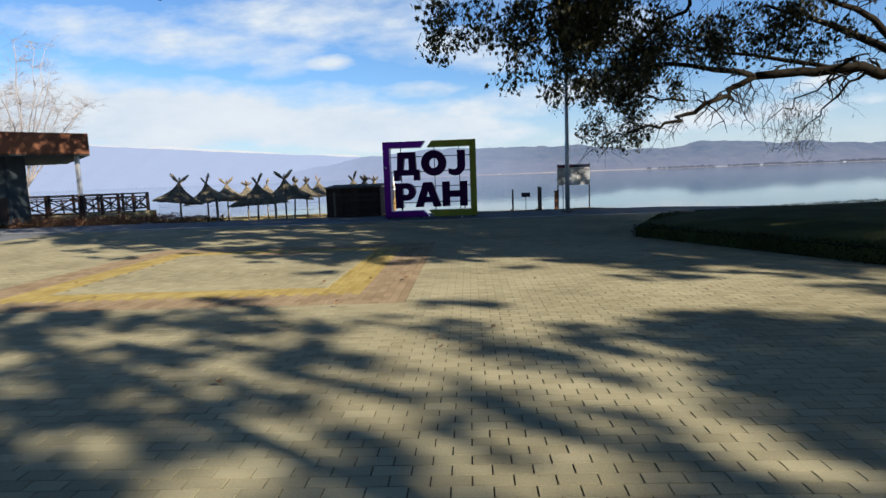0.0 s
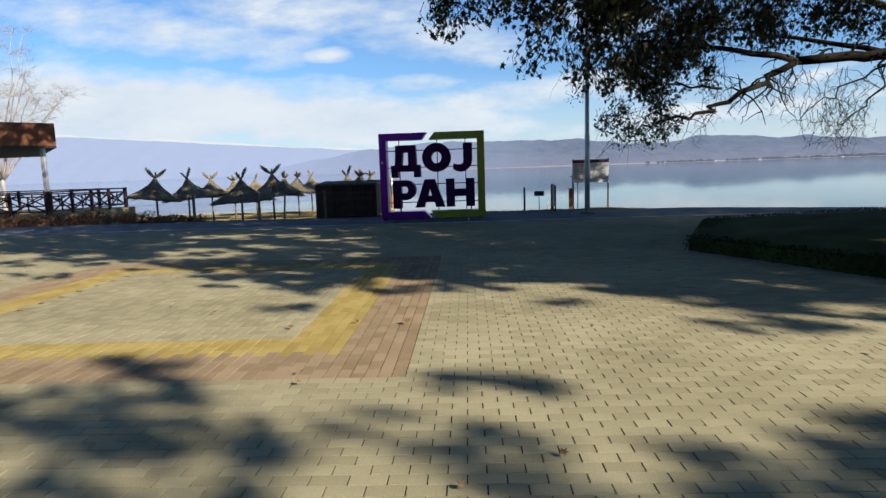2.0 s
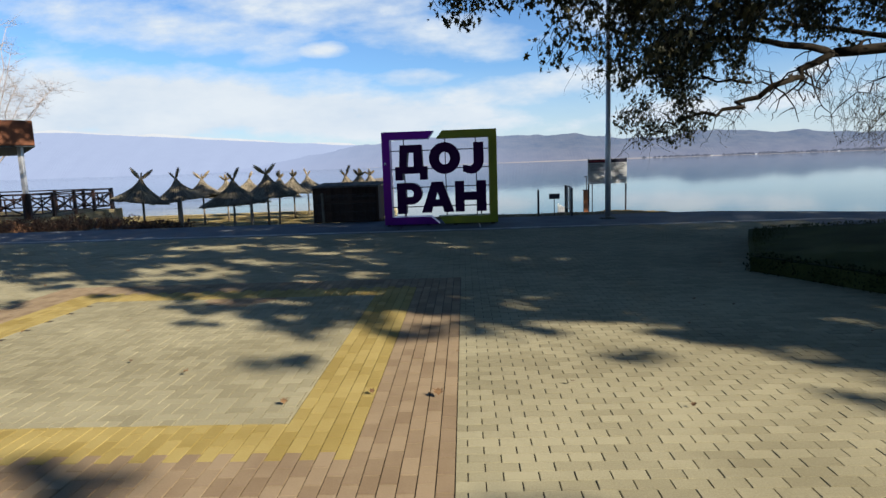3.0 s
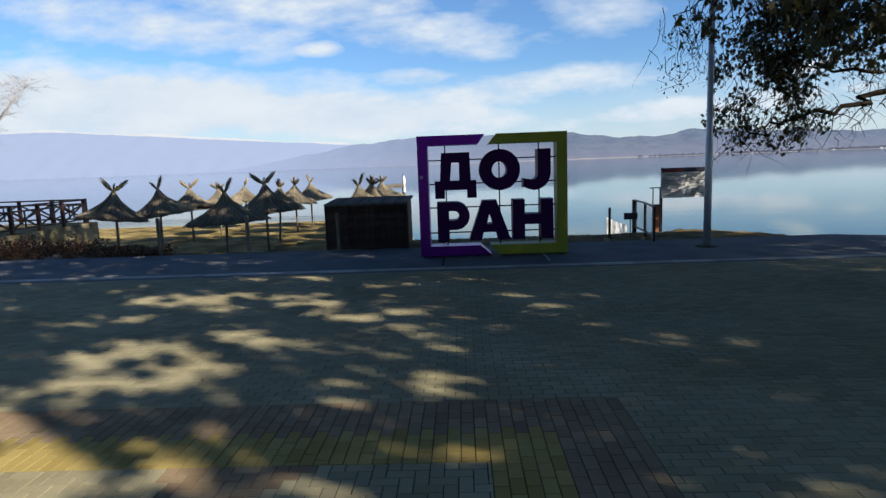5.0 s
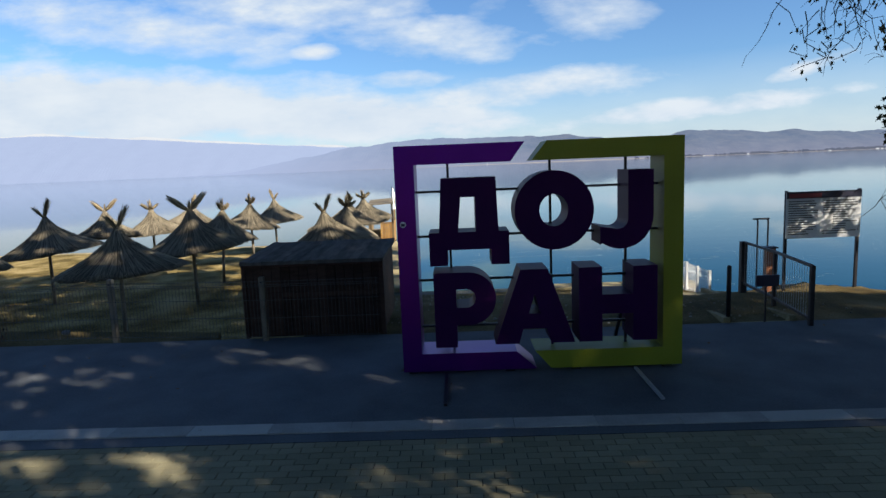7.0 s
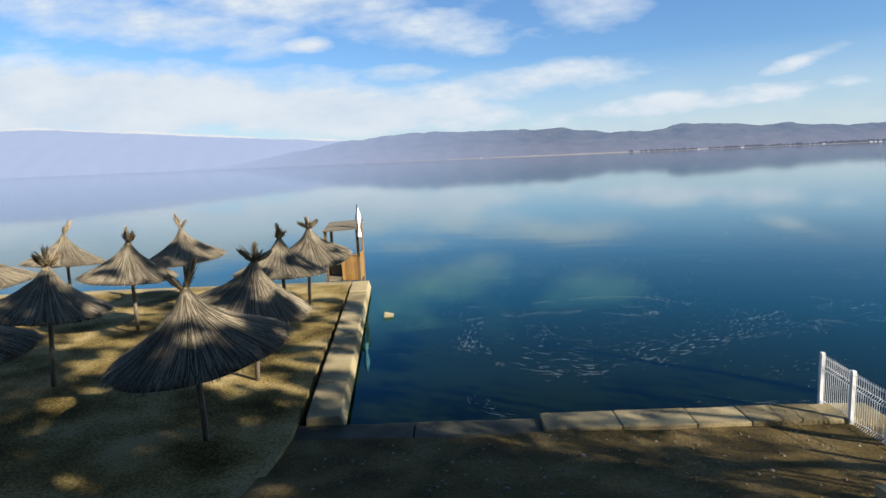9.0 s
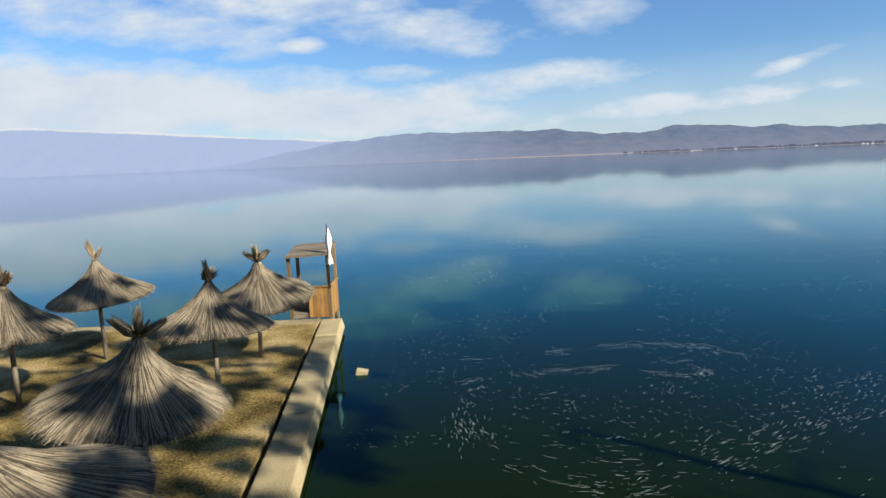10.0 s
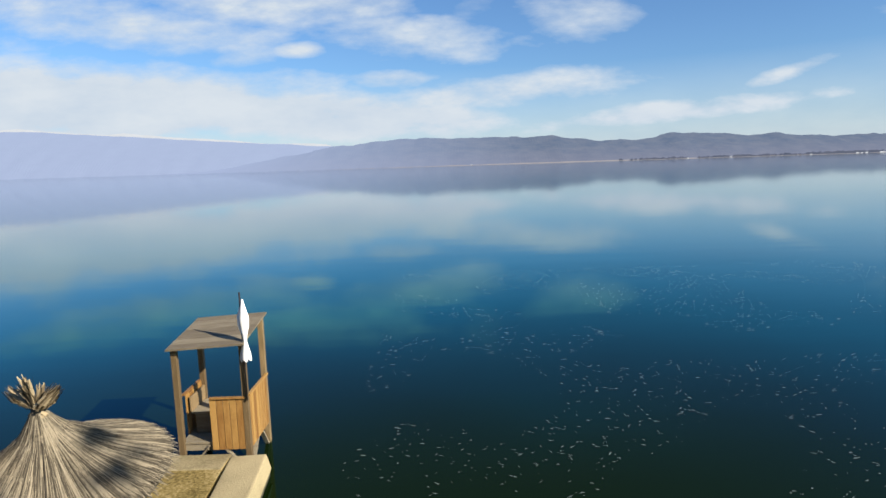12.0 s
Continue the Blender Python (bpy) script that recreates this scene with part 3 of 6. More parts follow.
    bmesh.ops.rotate(bm, verts=bm.verts, matrix=Matrix.Rotation(radians(90), 3, "X"))
    bmesh.ops.translate(bm, verts=bm.verts, vec=(0.075, -0.003, 1.835))
    sticker = part("sticker", bm, M_BOARD, sign, "small pale round sticker with a dark shield")
    part("shield", boxed(0.052, 0.098, -0.0085, -0.0055, 1.815, 1.85, 0.001), M_BOARD_HEAD, sticker, "dark shield print")
    for x in (0.12, 1.3, 2.1, 3.2):
        part("foot", boxed(x - 0.06, x + 0.06, 0.05, 0.45, -0.012, 0.029, 0.004), M_ROD, sign)
    for x in (0.52, 2.8):
        part("ground_bar", boxed(x - 0.02, x + 0.02, -1.0, -0.005, -0.008, 0.016, 0.004), M_GALV if x > 1 else M_ROD, sign, "flat steel ground bar")
    # thin stays that hold the sign at the back
    for x in (0.5, 2.9):
        bm = bmesh.new()
        beam(bm, (x, 0.5, 1.2), (x, 1.35, -0.01), 0.04)
        part("stay", bm, M_ROD, sign)


town_sign()

# ---- reed umbrellas on the beach ----


def reed_canopy(seed, straws):
    """A hollow concave cone of reed: a shell and many loose stalks laid over it."""
    rng = random.Random(seed)
    verts, faces = [], []
    n = 44
    prof = [(0.055, 0.90), (0.15, 0.70), (0.40, 0.44), (0.78, 0.20), (1.12, 0.03), (1.22, -0.03)]
    sag = [rng.uniform(-0.03, 0.03) for _ in range(n)]

    def at(s):
        return float(np.interp(s, np.linspace(0, 1, 6), [p[0] for p in prof])), float(np.interp(s, np.linspace(0, 1, 6), [p[1] for p in prof]))

    for layer, off in ((0, 0.0), (1, -0.05)):
        for r, z in prof:
            for k in range(n):
                a = k * math.tau / n
                w = 1 + (sag[k] if r > 0.4 else 0)
                verts.append((r * w * math.cos(a), r * w * math.sin(a), z + off + sag[k] * 0.6 * r))
    rows = len(prof)
    for layer in range(2):
        for j in range(rows - 1):
            for k in range(n):
                a, b = layer * rows * n + j * n + k, layer * rows * n + j * n + (k + 1) % n
                q = (a, a + n, b + n, b)
                faces.append(q if layer == 0 else q[::-1])
    for k in range(n):
        a, b = (rows - 1) * n + k, (rows - 1) * n + (k + 1) % n
        faces.append((a, a + rows * n, b + rows * n, b))
    shell = (verts, faces)
    sv, sf = [], []
    for i in range(straws):
        a = rng.uniform(0, math.tau)
        s0 = rng.choice((0.0, 0.15, 0.3, 0.45, 0.6)) + rng.uniform(0, 0.12)
        s1 = min(1.03, s0 + rng.uniform(0.35, 0.6))
        if rng.random() < 0.45:
            s1 = rng.uniform(0.94, 1.10)
        lift = rng.uniform(0.006, 0.04)
        drift = rng.gauss(0, 0.035)
        w = rng.uniform(0.003, 0.0085)
        base = len(sv)
        seg = 4
        for j in range(seg + 1):
            s = s0 + (s1 - s0) * j / seg
            r, z = at(min(s, 1.0))
            if s > 1:
                r += (s - 1) * 1.2
                z -= (s - 1) * 0.9
            aa = a + drift * j / seg
            z += lift * (0.7 + 0.6 * j / seg)
            ww = w * (1.0 if j < seg else 0.4)
            t = Vector((-math.sin(aa), math.cos(aa), 0)) * ww
            p = Vector((r * math.cos(aa), r * math.sin(aa), z))
            sv += [p - t, p + Vector((0, 0, ww * 0.8)), p + t]
        for j in range(seg):
            o = base + j * 3
            sf += [(o, o + 3, o + 4, o + 1), (o + 1, o + 4, o + 5, o + 2)]
    return shell, (sv, sf)


def reed_bundle(seed, tilt, turn, length, spread, count):
    rng = random.Random(seed)
    sv, sf = [], []
    m = Euler((radians(tilt), 0, radians(turn))).to_matrix()
    for i in range(count):
        a, r = rng.uniform(0, math.tau), rng.uniform(0, 0.05)
        p0 = Vector((r * math.cos(a), r * math.sin(a), -0.12))
        p1 = Vector((r * 0.7 * math.cos(a), r * 0.7 * math.sin(a), 0.05))
        k = rng.uniform(0.45, 1.12)
        fan = rng.uniform(0.2, 1)
        tip = 0.75 if abs(tilt) > 45 else 1.7
        pm = Vector((math.cos(a) * spread * fan, math.sin(a) * spread * fan * 0.7, length * k * 0.62))
        p2 = Vector((math.cos(a) * spread * fan * tip, math.sin(a) * spread * fan * tip * 0.8, length * k))
        base = len(sv)
        w = rng.uniform(0.009, 0.019)
        for p, ww in ((p0, w), (p1, w), (pm, w), (p2, w * 0.35)):
            t = Vector((-math.sin(a), math.cos(a), 0)) * ww
            sv += [m @ (p - t), m @ (p + t)]
        sf += [(base + 2 * j, base + 2 * j + 1, base + 2 * j + 3, base + 2 * j + 2) for j in range(3)]
    return sv, sf


def umbrella(seed, kind_of_top, straws=3800):
    u = thing("beach_umbrella", (0, 0, 0), "", "umbrella")
    shell, stalks = reed_canopy(seed, straws)
    canopy = put("canopy", mesh_of("canopy", *shell, M_STRAWB), u, pose(0, 0, 1.50), "grey-brown reed thatch")
    for p in canopy.data.polygons:
        p.use_smooth = True
    put("loose_reed", mesh_of("loose_reed", *stalks, M_STRAW), canopy)
    tops = {"wings": ((50, 20, 0.60, 0.13, 90), (-50, 10, 0.62, 0.13, 90), (8, 60, 0.28, 0.06, 24)),
            "crown": ((54, 95, 0.40, 0.10, 80), (-48, 100, 0.46, 0.13, 100), (8, 200, 0.44, 0.06, 60), (34, 10, 0.30, 0.10, 40)),
            "plume": ((28, 40, 0.55, 0.07, 80), (-34, 100, 0.40, 0.06, 36), (30, 10, 0.30, 0.05, 20))}[kind_of_top]
    for i, (tilt, turn, ln, sp, ct) in enumerate(tops):
        put("tuft", mesh_of("tuft", *reed_bundle(seed * 7 + i, tilt, turn, ln, sp, ct), M_TUFT), canopy, pose(0, 0, 0.90))
    bm = bmesh.new()
    tube(bm, [(0, 0, 0.80), (0, 0, 0.88), (0, 0, 0.94)], [0.085, 0.075, 0.06], 12)
    part("binding", bm, M_STRAWB, canopy, "tight reed binding")
    bm = bmesh.new()
    tube(bm, [(0, 0, -0.1), (0, 0, 0.7), (0.01, 0, 1.5), (0.005, 0, 2.2)], [0.048, 0.045, 0.042, 0.036], 10)
    part("pole", bm, M_POLE, u, "weathered round wooden pole")
    for k in range(6):
        a = k * math.tau / 6
        bm = bmesh.new()
        beam(bm, (0.03 * math.cos(a), 0.03 * math.sin(a), 0.65), (1.08 * math.cos(a), 1.08 * math.sin(a), 0.0), 0.028)
        part("rib", bm, M_POLE, canopy)
    return u


BEACH_Z = -0.90
UMBRELLAS = (
    (-10.62, 6.26, 1.87, "wings", 92), (-10.69, 9.41, 1.78, "plume", 40), (-10.95, 12.74, 1.71, "wings", 80), (-10.70, 15.29, 1.55, "crown", 15), (-10.5, 18.37, 1.57, "plume", 120),
    (-6.83, 6.11, 1.66, "plume", 60), (-6.3, 8.66, 1.87, "wings", 118), (-6.69, 11.9, 1.64, "crown", 70), (-7.0, 15.37, 1.63, "crown", 130), (-6.93, 18.14, 1.62, "plume", 190),
    (-2.88, 9.12, 1.64, "plume", 50), (-2.74, 11.72, 1.60, "crown", 30), (-3.3, 15.34, 1.60, "crown", 95), (-3.1, 17.53, 1.58, "crown", 160),
)
# poles that lean: where their feet stand
FEET = {0: (-10.66, 6.3), 5: (-6.86, 6.06), 7: (-6.8, 11.8), 10: (-2.86, 9.28), 11: (-2.88, 11.75), 12: (-3.16, 15.0), 13: (-3.3, 17.85)}
made = {}
KIND_TEXT = {"wings": "grey reed beach umbrella with two leaning reed wings", "plume": "straw-coloured reed beach umbrella with a tall frayed plume", "crown": "straw-coloured reed beach umbrella with a ragged crown"}
for i, (x, y, top, top_kind, turn) in enumerate(UMBRELLAS):
    s = (top - BEACH_Z) / 2.66
    fx, fy = FEET.get(i, (x, y))
    tilt_x, tilt_y = -math.degrees(math.atan2(y - fy, 2.3)), math.degrees(math.atan2(x - fx, 2.3))
    m = pose(fx, fy, BEACH_Z, tilt_x, tilt_y, 0) @ pose(0, 0, 0, 0, 0, turn) @ Matrix.Diagonal((1.0, 1.0, s, 1))
    if top_kind not in made:
        made[top_kind] = umbrella({"wings": 1, "plume": 2, "crown": 3}[top_kind], top_kind)
        made[top_kind].matrix_basis = m
        ob = made[top_kind]
    else:
        src = made[top_kind]
        ob = copy_thing(src, m)
        ob.matrix_basis = m
    # each thatch has its own width and lean, its top held in place
    wide = 0.86 if y < 7 and x < -10 else 1.06 if y < 7 else 1.0 if y < 10 else 0.86
    high = 0.5 + 0.5 * wide
    for child in ob.children:
        if child.name.startswith("canopy"):
            child.matrix_basis = pose(0, 0, 2.40, 5.5 * math.sin(i * 4.7 + 1), 5.5 * math.cos(i * 2.9), 0) @ Matrix.Diagonal((wide, wide, high, 1)) @ pose(0, 0, -0.90)
    tagged(ob, KIND_TEXT[top_kind], "umbrella", "umbrellas on the beach")

# ---- quay walls ----


def quay():
    """Concrete copings along the beach terrace and along the inner basin."""
    w = thing("quay_wall", (0, 0, 0), "weathered concrete quay wall of long coping blocks above the water", "wall", kind="structure")
    a, b = Vector((-0.92, 9.95, 0)), Vector((-1.94, 21.0, 0))
    way = (b - a).normalized()
    out = Vector((way.y, -way.x, 0))
    total = (b - a).length
    n = 7
    for i in range(n):
        s0, s1 = total * i / n + 0.008, total * (i + 1) / n - 0.008
        bm = bmesh.new()
        p, q = a + way * s0, a + way * s1
        dz = 0.012 * math.sin(i * 2.3)
        pts = [p - out * 0.62, p, q, q - out * 0.62]
        lo = [bm.verts.new((v.x, v.y, -1.13)) for v in pts]
        top = [p - out * 0.62, p - out * 0.07, q - out * 0.07, q - out * 0.62]
        hi = [bm.verts.new((v.x, v.y, -0.885 + dz)) for v in top]
        bm.faces.new(hi)
        bm.faces.new(lo[::-1])
        for k in range(4):
            bm.faces.new((lo[k], lo[(k + 1) % 4], hi[(k + 1) % 4], hi[k]))
        bmesh.ops.recalc_face_normals(bm, faces=bm.faces)
        bmesh.ops.bevel(bm, geom=list(bm.edges), offset=0.03, segments=2, profile=0.6, affect="EDGES")
        part("coping_block", bm, M_CONC, w)
    # the foot of the wall, dark and wet
    bm = bmesh.new()
    pts = [a - out * 0.6 - way * 0.2, a + out * -0.04 - way * 0.2, b - out * 0.04, b - out * 0.6]
    lo, hi = [bm.verts.new((v.x, v.y, -2.2)) for v in pts], [bm.verts.new((v.x, v.y, -1.132)) for v in pts]
    for k in range(4):
        bm.faces.new((lo[k], lo[(k + 1) % 4], hi[(k + 1) % 4], hi[k]))
    bm.faces.new(hi)
    bmesh.ops.recalc_face_normals(bm, faces=bm.faces)
    part("wall_foot", bm, M_CONC_DK, w, "dark wet concrete wall foot")
    # front end of the terrace toward the deep water
    for i in range(14):
        x1 = -2.58 - i * 3.0
        part("end_block", boxed(x1 - 2.985, x1, 20.55, 21.05, -1.2, -0.885 + 0.01 * math.sin(i), 0.03), M_CONC, w)
    bm = bmesh.new()
    box(bm, -45, -1.98, 20.6, 20.98, -2.2, -1.2)
    part("wall_foot", bm, M_CONC_DK, w, "dark wet concrete wall foot")
    # inner basin, parallel to the square
    k = thing("basin_kerb", (0, 0, 0), "low concrete kerb along the basin edge, its first two blocks darker", "kerb", kind="structure")
    xs = (-1.75, 0.2, 2.15, 3.3, 4.4, 5.2, 6.3, 7.2)
    for i in range(len(xs) - 1):
        # the first two blocks are lower and darker than the rest
        part("kerb_block", boxed(xs[i] + 0.006, xs[i + 1] - 0.006, 9.34, 9.93, -1.16, (-1.02 if i < 2 else -0.935) + 0.008 * math.sin(i * 3), 0.025), M_CONC_DK if i < 2 else M_CONC, k, "darker kerb block" if i < 2 else "")
    bm = bmesh.new()
    box(bm, -1.75, 7.2, 9.36, 9.88, -2.2, -1.162)
    part("wall_foot", bm, M_CONC_DK, k, "dark wet concrete wall foot")


quay()

# ---- kiosk beside the sign ----


def kiosk():
    k = thing("kiosk", (0, 0, 0), "low closed kiosk of dark stained boards under a flat sloping roof", "kiosk")
    x0, x1, y0, y1, eave, back = -2.57, -0.47, 1.93, 3.6, 1.17, 1.25
    part("body", boxed(x0 + 0.03, x1 - 0.03, y0 + 0.05, y1 - 0.03, -0.012, eave - 0.045, 0.01), M_DARKWOOD, k)
    n = 15
    for i in range(n):
        a = x0 + (x1 - x0) * i / n
        part("plank", boxed(a + 0.003, a + (x1 - x0) / n - 0.003, y0 + 0.012 + 0.004 * math.sin(i * 4.1), y0 + 0.048, 0.02, eave - 0.055 - 0.004 * (i % 3), 0.003), M_DARKWOOD, k)
    for i in range(10):
        a = y0 + 0.06 + (y1 - y0 - 0.06) * i / 10
        part("plank", boxed(x1 - 0.028, x1, a + 0.003, a + (y1 - y0) / 10 - 0.009, 0.02, eave - 0.05, 0.003), M_DARKWOOD, k)
    part("corner_post", boxed(x1 - 0.03, x1 + 0.035, y0 - 0.02, y0 + 0.045, -0.012, eave - 0.045, 0.005), M_DARKWOOD, k)
    part("corner_post", boxed(x0 - 0.035, x0 + 0.03, y0 - 0.02, y0 + 0.045, -0.012, eave - 0.045, 0.005), M_DARKWOOD, k)
    part("door_rail", boxed(x0 + 0.26, x1 - 0.06, y0 - 0.012, y0 + 0.008, 0.62, 0.69, 0.003), M_DARKWOOD, k)
    # a roof of worn boards that falls toward the square
    ex0, ex1, ey0, ey1 = x0 - 0.03, x1 + 0.05, y0 - 0.08, y1 + 0.06

    def on(u, q):
        return Vector((ex0 + (ex1 - ex0) * u, ey0 + (ey1 - ey0) * q, eave + (back - eave) * q))
    bm = bmesh.new()
    top = [bm.verts.new(on(*c)) for c in ((0, 0), (1, 0), (1, 1), (0, 1))]
    low = [bm.verts.new(on(*c) - Vector((0, 0, 0.04))) for c in ((0, 0), (1, 0), (1, 1), (0, 1))]
    bm.faces.new(top)
    bm.faces.new(low[::-1])
    for e in range(4):
        bm.faces.new((low[e], low[(e + 1) % 4], top[(e + 1) % 4], top[e]))
    roof = part("roof", bm, M_ROOFWOOD, k, "grey-brown weathered board roof")
    rng = random.Random(8)
    boards = 17
    for i in range(boards):
        bm = bmesh.new()
        u0, u1 = (i + 0.012) / boards, (i + 0.988) / boards
        drop, rise, skew = rng.uniform(-0.008, 0.006), rng.uniform(0.010, 0.017), rng.uniform(-0.002, 0.002)
        hi = []
        for u, q in ((u0, 0), (u1, 0), (u1 + skew, 1), (u0 + skew, 1)):
            hi.append(bm.verts.new(on(u, q) + Vector((0, drop if q == 0 else 0, rise))))
        lo = [bm.verts.new(v.co - Vector((0, 0, 0.012))) for v in hi]
        bm.faces.new(hi)
        for e in range(4):
            bm.faces.new((lo[e], lo[(e + 1) % 4], hi[(e + 1) % 4], hi[e]))
        part("roof_board", bm, M_ROOFWOOD, roof)
    part("fascia", boxed(ex0 + 0.02, ex1 - 0.02, ey0 + 0.02, ey0 + 0.045, eave - 0.075, eave - 0.042, 0.004), M_DARKWOOD, k, "dark brown fascia board")


def beach_fence():
    """Wire panels between short posts along the beach edge, folded near the top."""
    f = thing("mesh_fence", (0, 0, 0), "low dark wire mesh fence on short wooden posts", "fence")
    line = [Vector(p) for p in ((-9.5, 2.08, 0), (-7.1, 2.06, 0), (-4.7, 2.02, 0), (-2.25, 1.77, 0), (-0.5, 1.76, 0))]
    for x, y, z in line[1:4]:
        p = part("post", boxed(x - 0.04, x + 0.04, y - 0.04, y + 0.04, -0.26, 0.97, 0.008), M_POLE, f, "paler weathered post")
        bm = bmesh.new()
        tube(bm, [(x, y - 0.043, 0.89), (x, y - 0.052, 0.895)], 0.012, 8)
        part("nail_head", bm, M_ROD, p)
    bm = bmesh.new()
    tube(bm, [(0, -0.045, 0.04), (0, -0.045, 0.83), (0, -0.085, 0.865), (0, -0.045, 0.90), (0, -0.045, 0.925)], 0.0028, 4, False)
    bm.verts.index_update()
    me = mesh_of("wire", [v.co.copy() for v in bm.verts], [[v.index for v in side.verts] for side in bm.faces], M_FENCEWIRE)
    bm.free()
    for p, q in zip(line, line[1:]):
        count = int((q - p).length / 0.055)
        for i in range(count):
            c = p.lerp(q, (i + 0.5) / count)
            put("wire", me, f, pose(c.x, c.y, 0))
        for z, y in ((0.06, -0.05), (0.35, -0.05), (0.62, -0.05), (0.83, -0.05), (0.865, -0.09), (0.905, -0.05)):
            bm = bmesh.new()
            beam(bm, p + Vector((0, y, z)), q + Vector((0, y, z)), 0.006)
            part("cross_wire", bm, M_FENCEWIRE, f)


kiosk()
beach_fence()

# ---- lifeguard hut ----


def lifeguard_hut():
    h = thing("lifeguard_hut", (-2.91, 21.75, WATER), "open orange pine lifeguard hut on stilts with a board roof", "hut")
    x0, x1, y0, y1 = -0.52, 0.56, -0.56, 0.52
    fl = 0.50
    for x, y, top in ((x0, y0, 2.11), (x1, y0, 2.18), (x0, y1, 2.24), (x1, y1, 2.31)):
        part("post", boxed(x - 0.045, x + 0.045, y - 0.045, y + 0.045, -0.6, top, 0.006), M_POST, h, "greyed brown pine post")
    for i in range(8):
        a = y0 + (y1 - y0) * i / 8
        part("floor_board", boxed(x0 - 0.02, x1 + 0.02, a + 0.004, a + (y1 - y0) / 8 - 0.004, fl - 0.035, fl, 0.004), M_GREYPINE, h)
    for y in (y0 + 0.05, y1 - 0.05):
        part("joist", boxed(x0 - 0.03, x1 + 0.03, y - 0.03, y + 0.03, fl - 0.15, fl - 0.037, 0.004), M_GREYPINE, h)
    # slatted parapets: half the front and the sides
    def slats(ax, bx, ay, by, count, z1):
        for i in range(count):
            p = Vector((ax + (bx - ax) * (i + 0.5) / count, ay + (by - ay) * (i + 0.5) / count, 0))
            w = math.hypot(bx - ax, by - ay) / count / 2 - 0.004
            if abs(bx - ax) > abs(by - ay):
                bm = boxed(p.x - w, p.x + w, p.y - 0.012, p.y + 0.012, fl - 0.12, z1 + 0.012 * math.sin(i * 5), 0.004)
            else:
                bm = boxed(p.x - 0.012, p.x + 0.012, p.y - w, p.y + w, fl - 0.12, z1 + 0.012 * math.sin(i * 5), 0.004)
            part("slat", bm, M_ORANGE, h)
    slats(-0.02, x1 - 0.045, y0 - 0.03, y0 - 0.03, 5, 1.28)
    slats(x1 + 0.03, x1 + 0.03, y0, y1, 8, 1.28)
    slats(x0 - 0.03, x0 - 0.03, y0 + 0.35, y1, 5, 1.20)
    for a, b in (((0.0, y0 - 0.05, 1.28), (x1, y0 - 0.05, 1.28)), ((x1 + 0.05, y0, 1.30), (x1 + 0.05, y1, 1.30)), ((x0 - 0.05, y0 + 0.3, 1.22), (x0 - 0.05, y1, 1.22))):
        bm = bmesh.new()
        beam(bm, a, b, 0.05, 0.03)
        part("top_rail", bm, M_ORANGE, h)
    # bench inside
    part("bench", boxed(x0 + 0.05, x0 + 0.45, y0 + 0.35, y1 - 0.1, fl + 0.36, fl + 0.40, 0.006), M_GREYPINE, h)
    for y in (y0 + 0.4, y1 - 0.2):
        part("bench_leg", boxed(x0 + 0.1, x0 + 0.4, y - 0.02, y + 0.02, fl, fl + 0.36, 0.004), M_GREYPINE, h)
    part("bench_back", boxed(x0 + 0.03, x0 + 0.06, y0 + 0.35, y1 - 0.1, fl + 0.401, fl + 0.66, 0.005), M_POST, h, "greyed brown bench back")
    # diagonal braces under the floor
    for a, b in (((x0, y0, -0.1), (x0 + 0.45, y0, fl - 0.05)), ((x1, y0, -0.1), (x1 - 0.42, y0, fl - 0.05)), ((x1, y0, -0.1), (x1, y0 + 0.5, fl - 0.05)), ((x1, y1, -0.1), (x1, y1 - 0.45, fl - 0.05))):
        bm = bmesh.new()
        beam(bm, a, b, 0.07, 0.03)
        part("brace", bm, M_GREYPINE, h, "pale diagonal brace")
    # sloping board roof
    roof_n = 7
    for i in range(roof_n):
        s0, s1 = i / roof_n, (i + 1) / roof_n
        a0, a1 = y0 - 0.16 + (y1 - y0 + 0.36) * s0, y0 - 0.16 + (y1 - y0 + 0.36) * s1 - 0.01
        zz0, zz1 = 2.12 + 0.18 * s0, 2.12 + 0.18 * s1
        bm = bmesh.new()
        pts = [(x0 - 0.07, a0, zz0), (x1 + 0.07, a0, zz0 + 0.07), (x1 + 0.07, a1, zz1 + 0.07), (x0 - 0.07, a1, zz1)]
        lo, hi = [bm.verts.new(p) for p in pts], [bm.verts.new((p[0], p[1], p[2] + 0.03)) for p in pts]
        bm.faces.new(hi)
        bm.faces.new(lo[::-1])
        for q in range(4):
            bm.faces.new((lo[q], lo[(q + 1) % 4], hi[(q + 1) % 4], hi[q]))
        part("roof_board", bm, M_GREYPINE, h, "silver-grey roof board")
    h.matrix_basis = h.matrix_basis @ Matrix.Diagonal((1.0, 0.95, 0.97, 1))
    # pole with a furled white flag
    f = thing("flagpole", (-2.30, 21.14, WATER), "thin pole with a furled white flag lashed to the hut", "flag")
    bm = bmesh.new()
    tube(bm, [(0, 0, 1.2), (0, 0, 2.95)], 0.014, 8)
    part("pole", bm, M_ROD, f)
    bm = bmesh.new()
    prof = [(2.84, 0.012), (2.72, 0.045), (2.55, 0.085), (2.42, 0.08), (2.28, 0.045), (2.18, 0.028), (2.08, 0.05), (1.98, 0.075), (1.86, 0.085)]
    rings = []
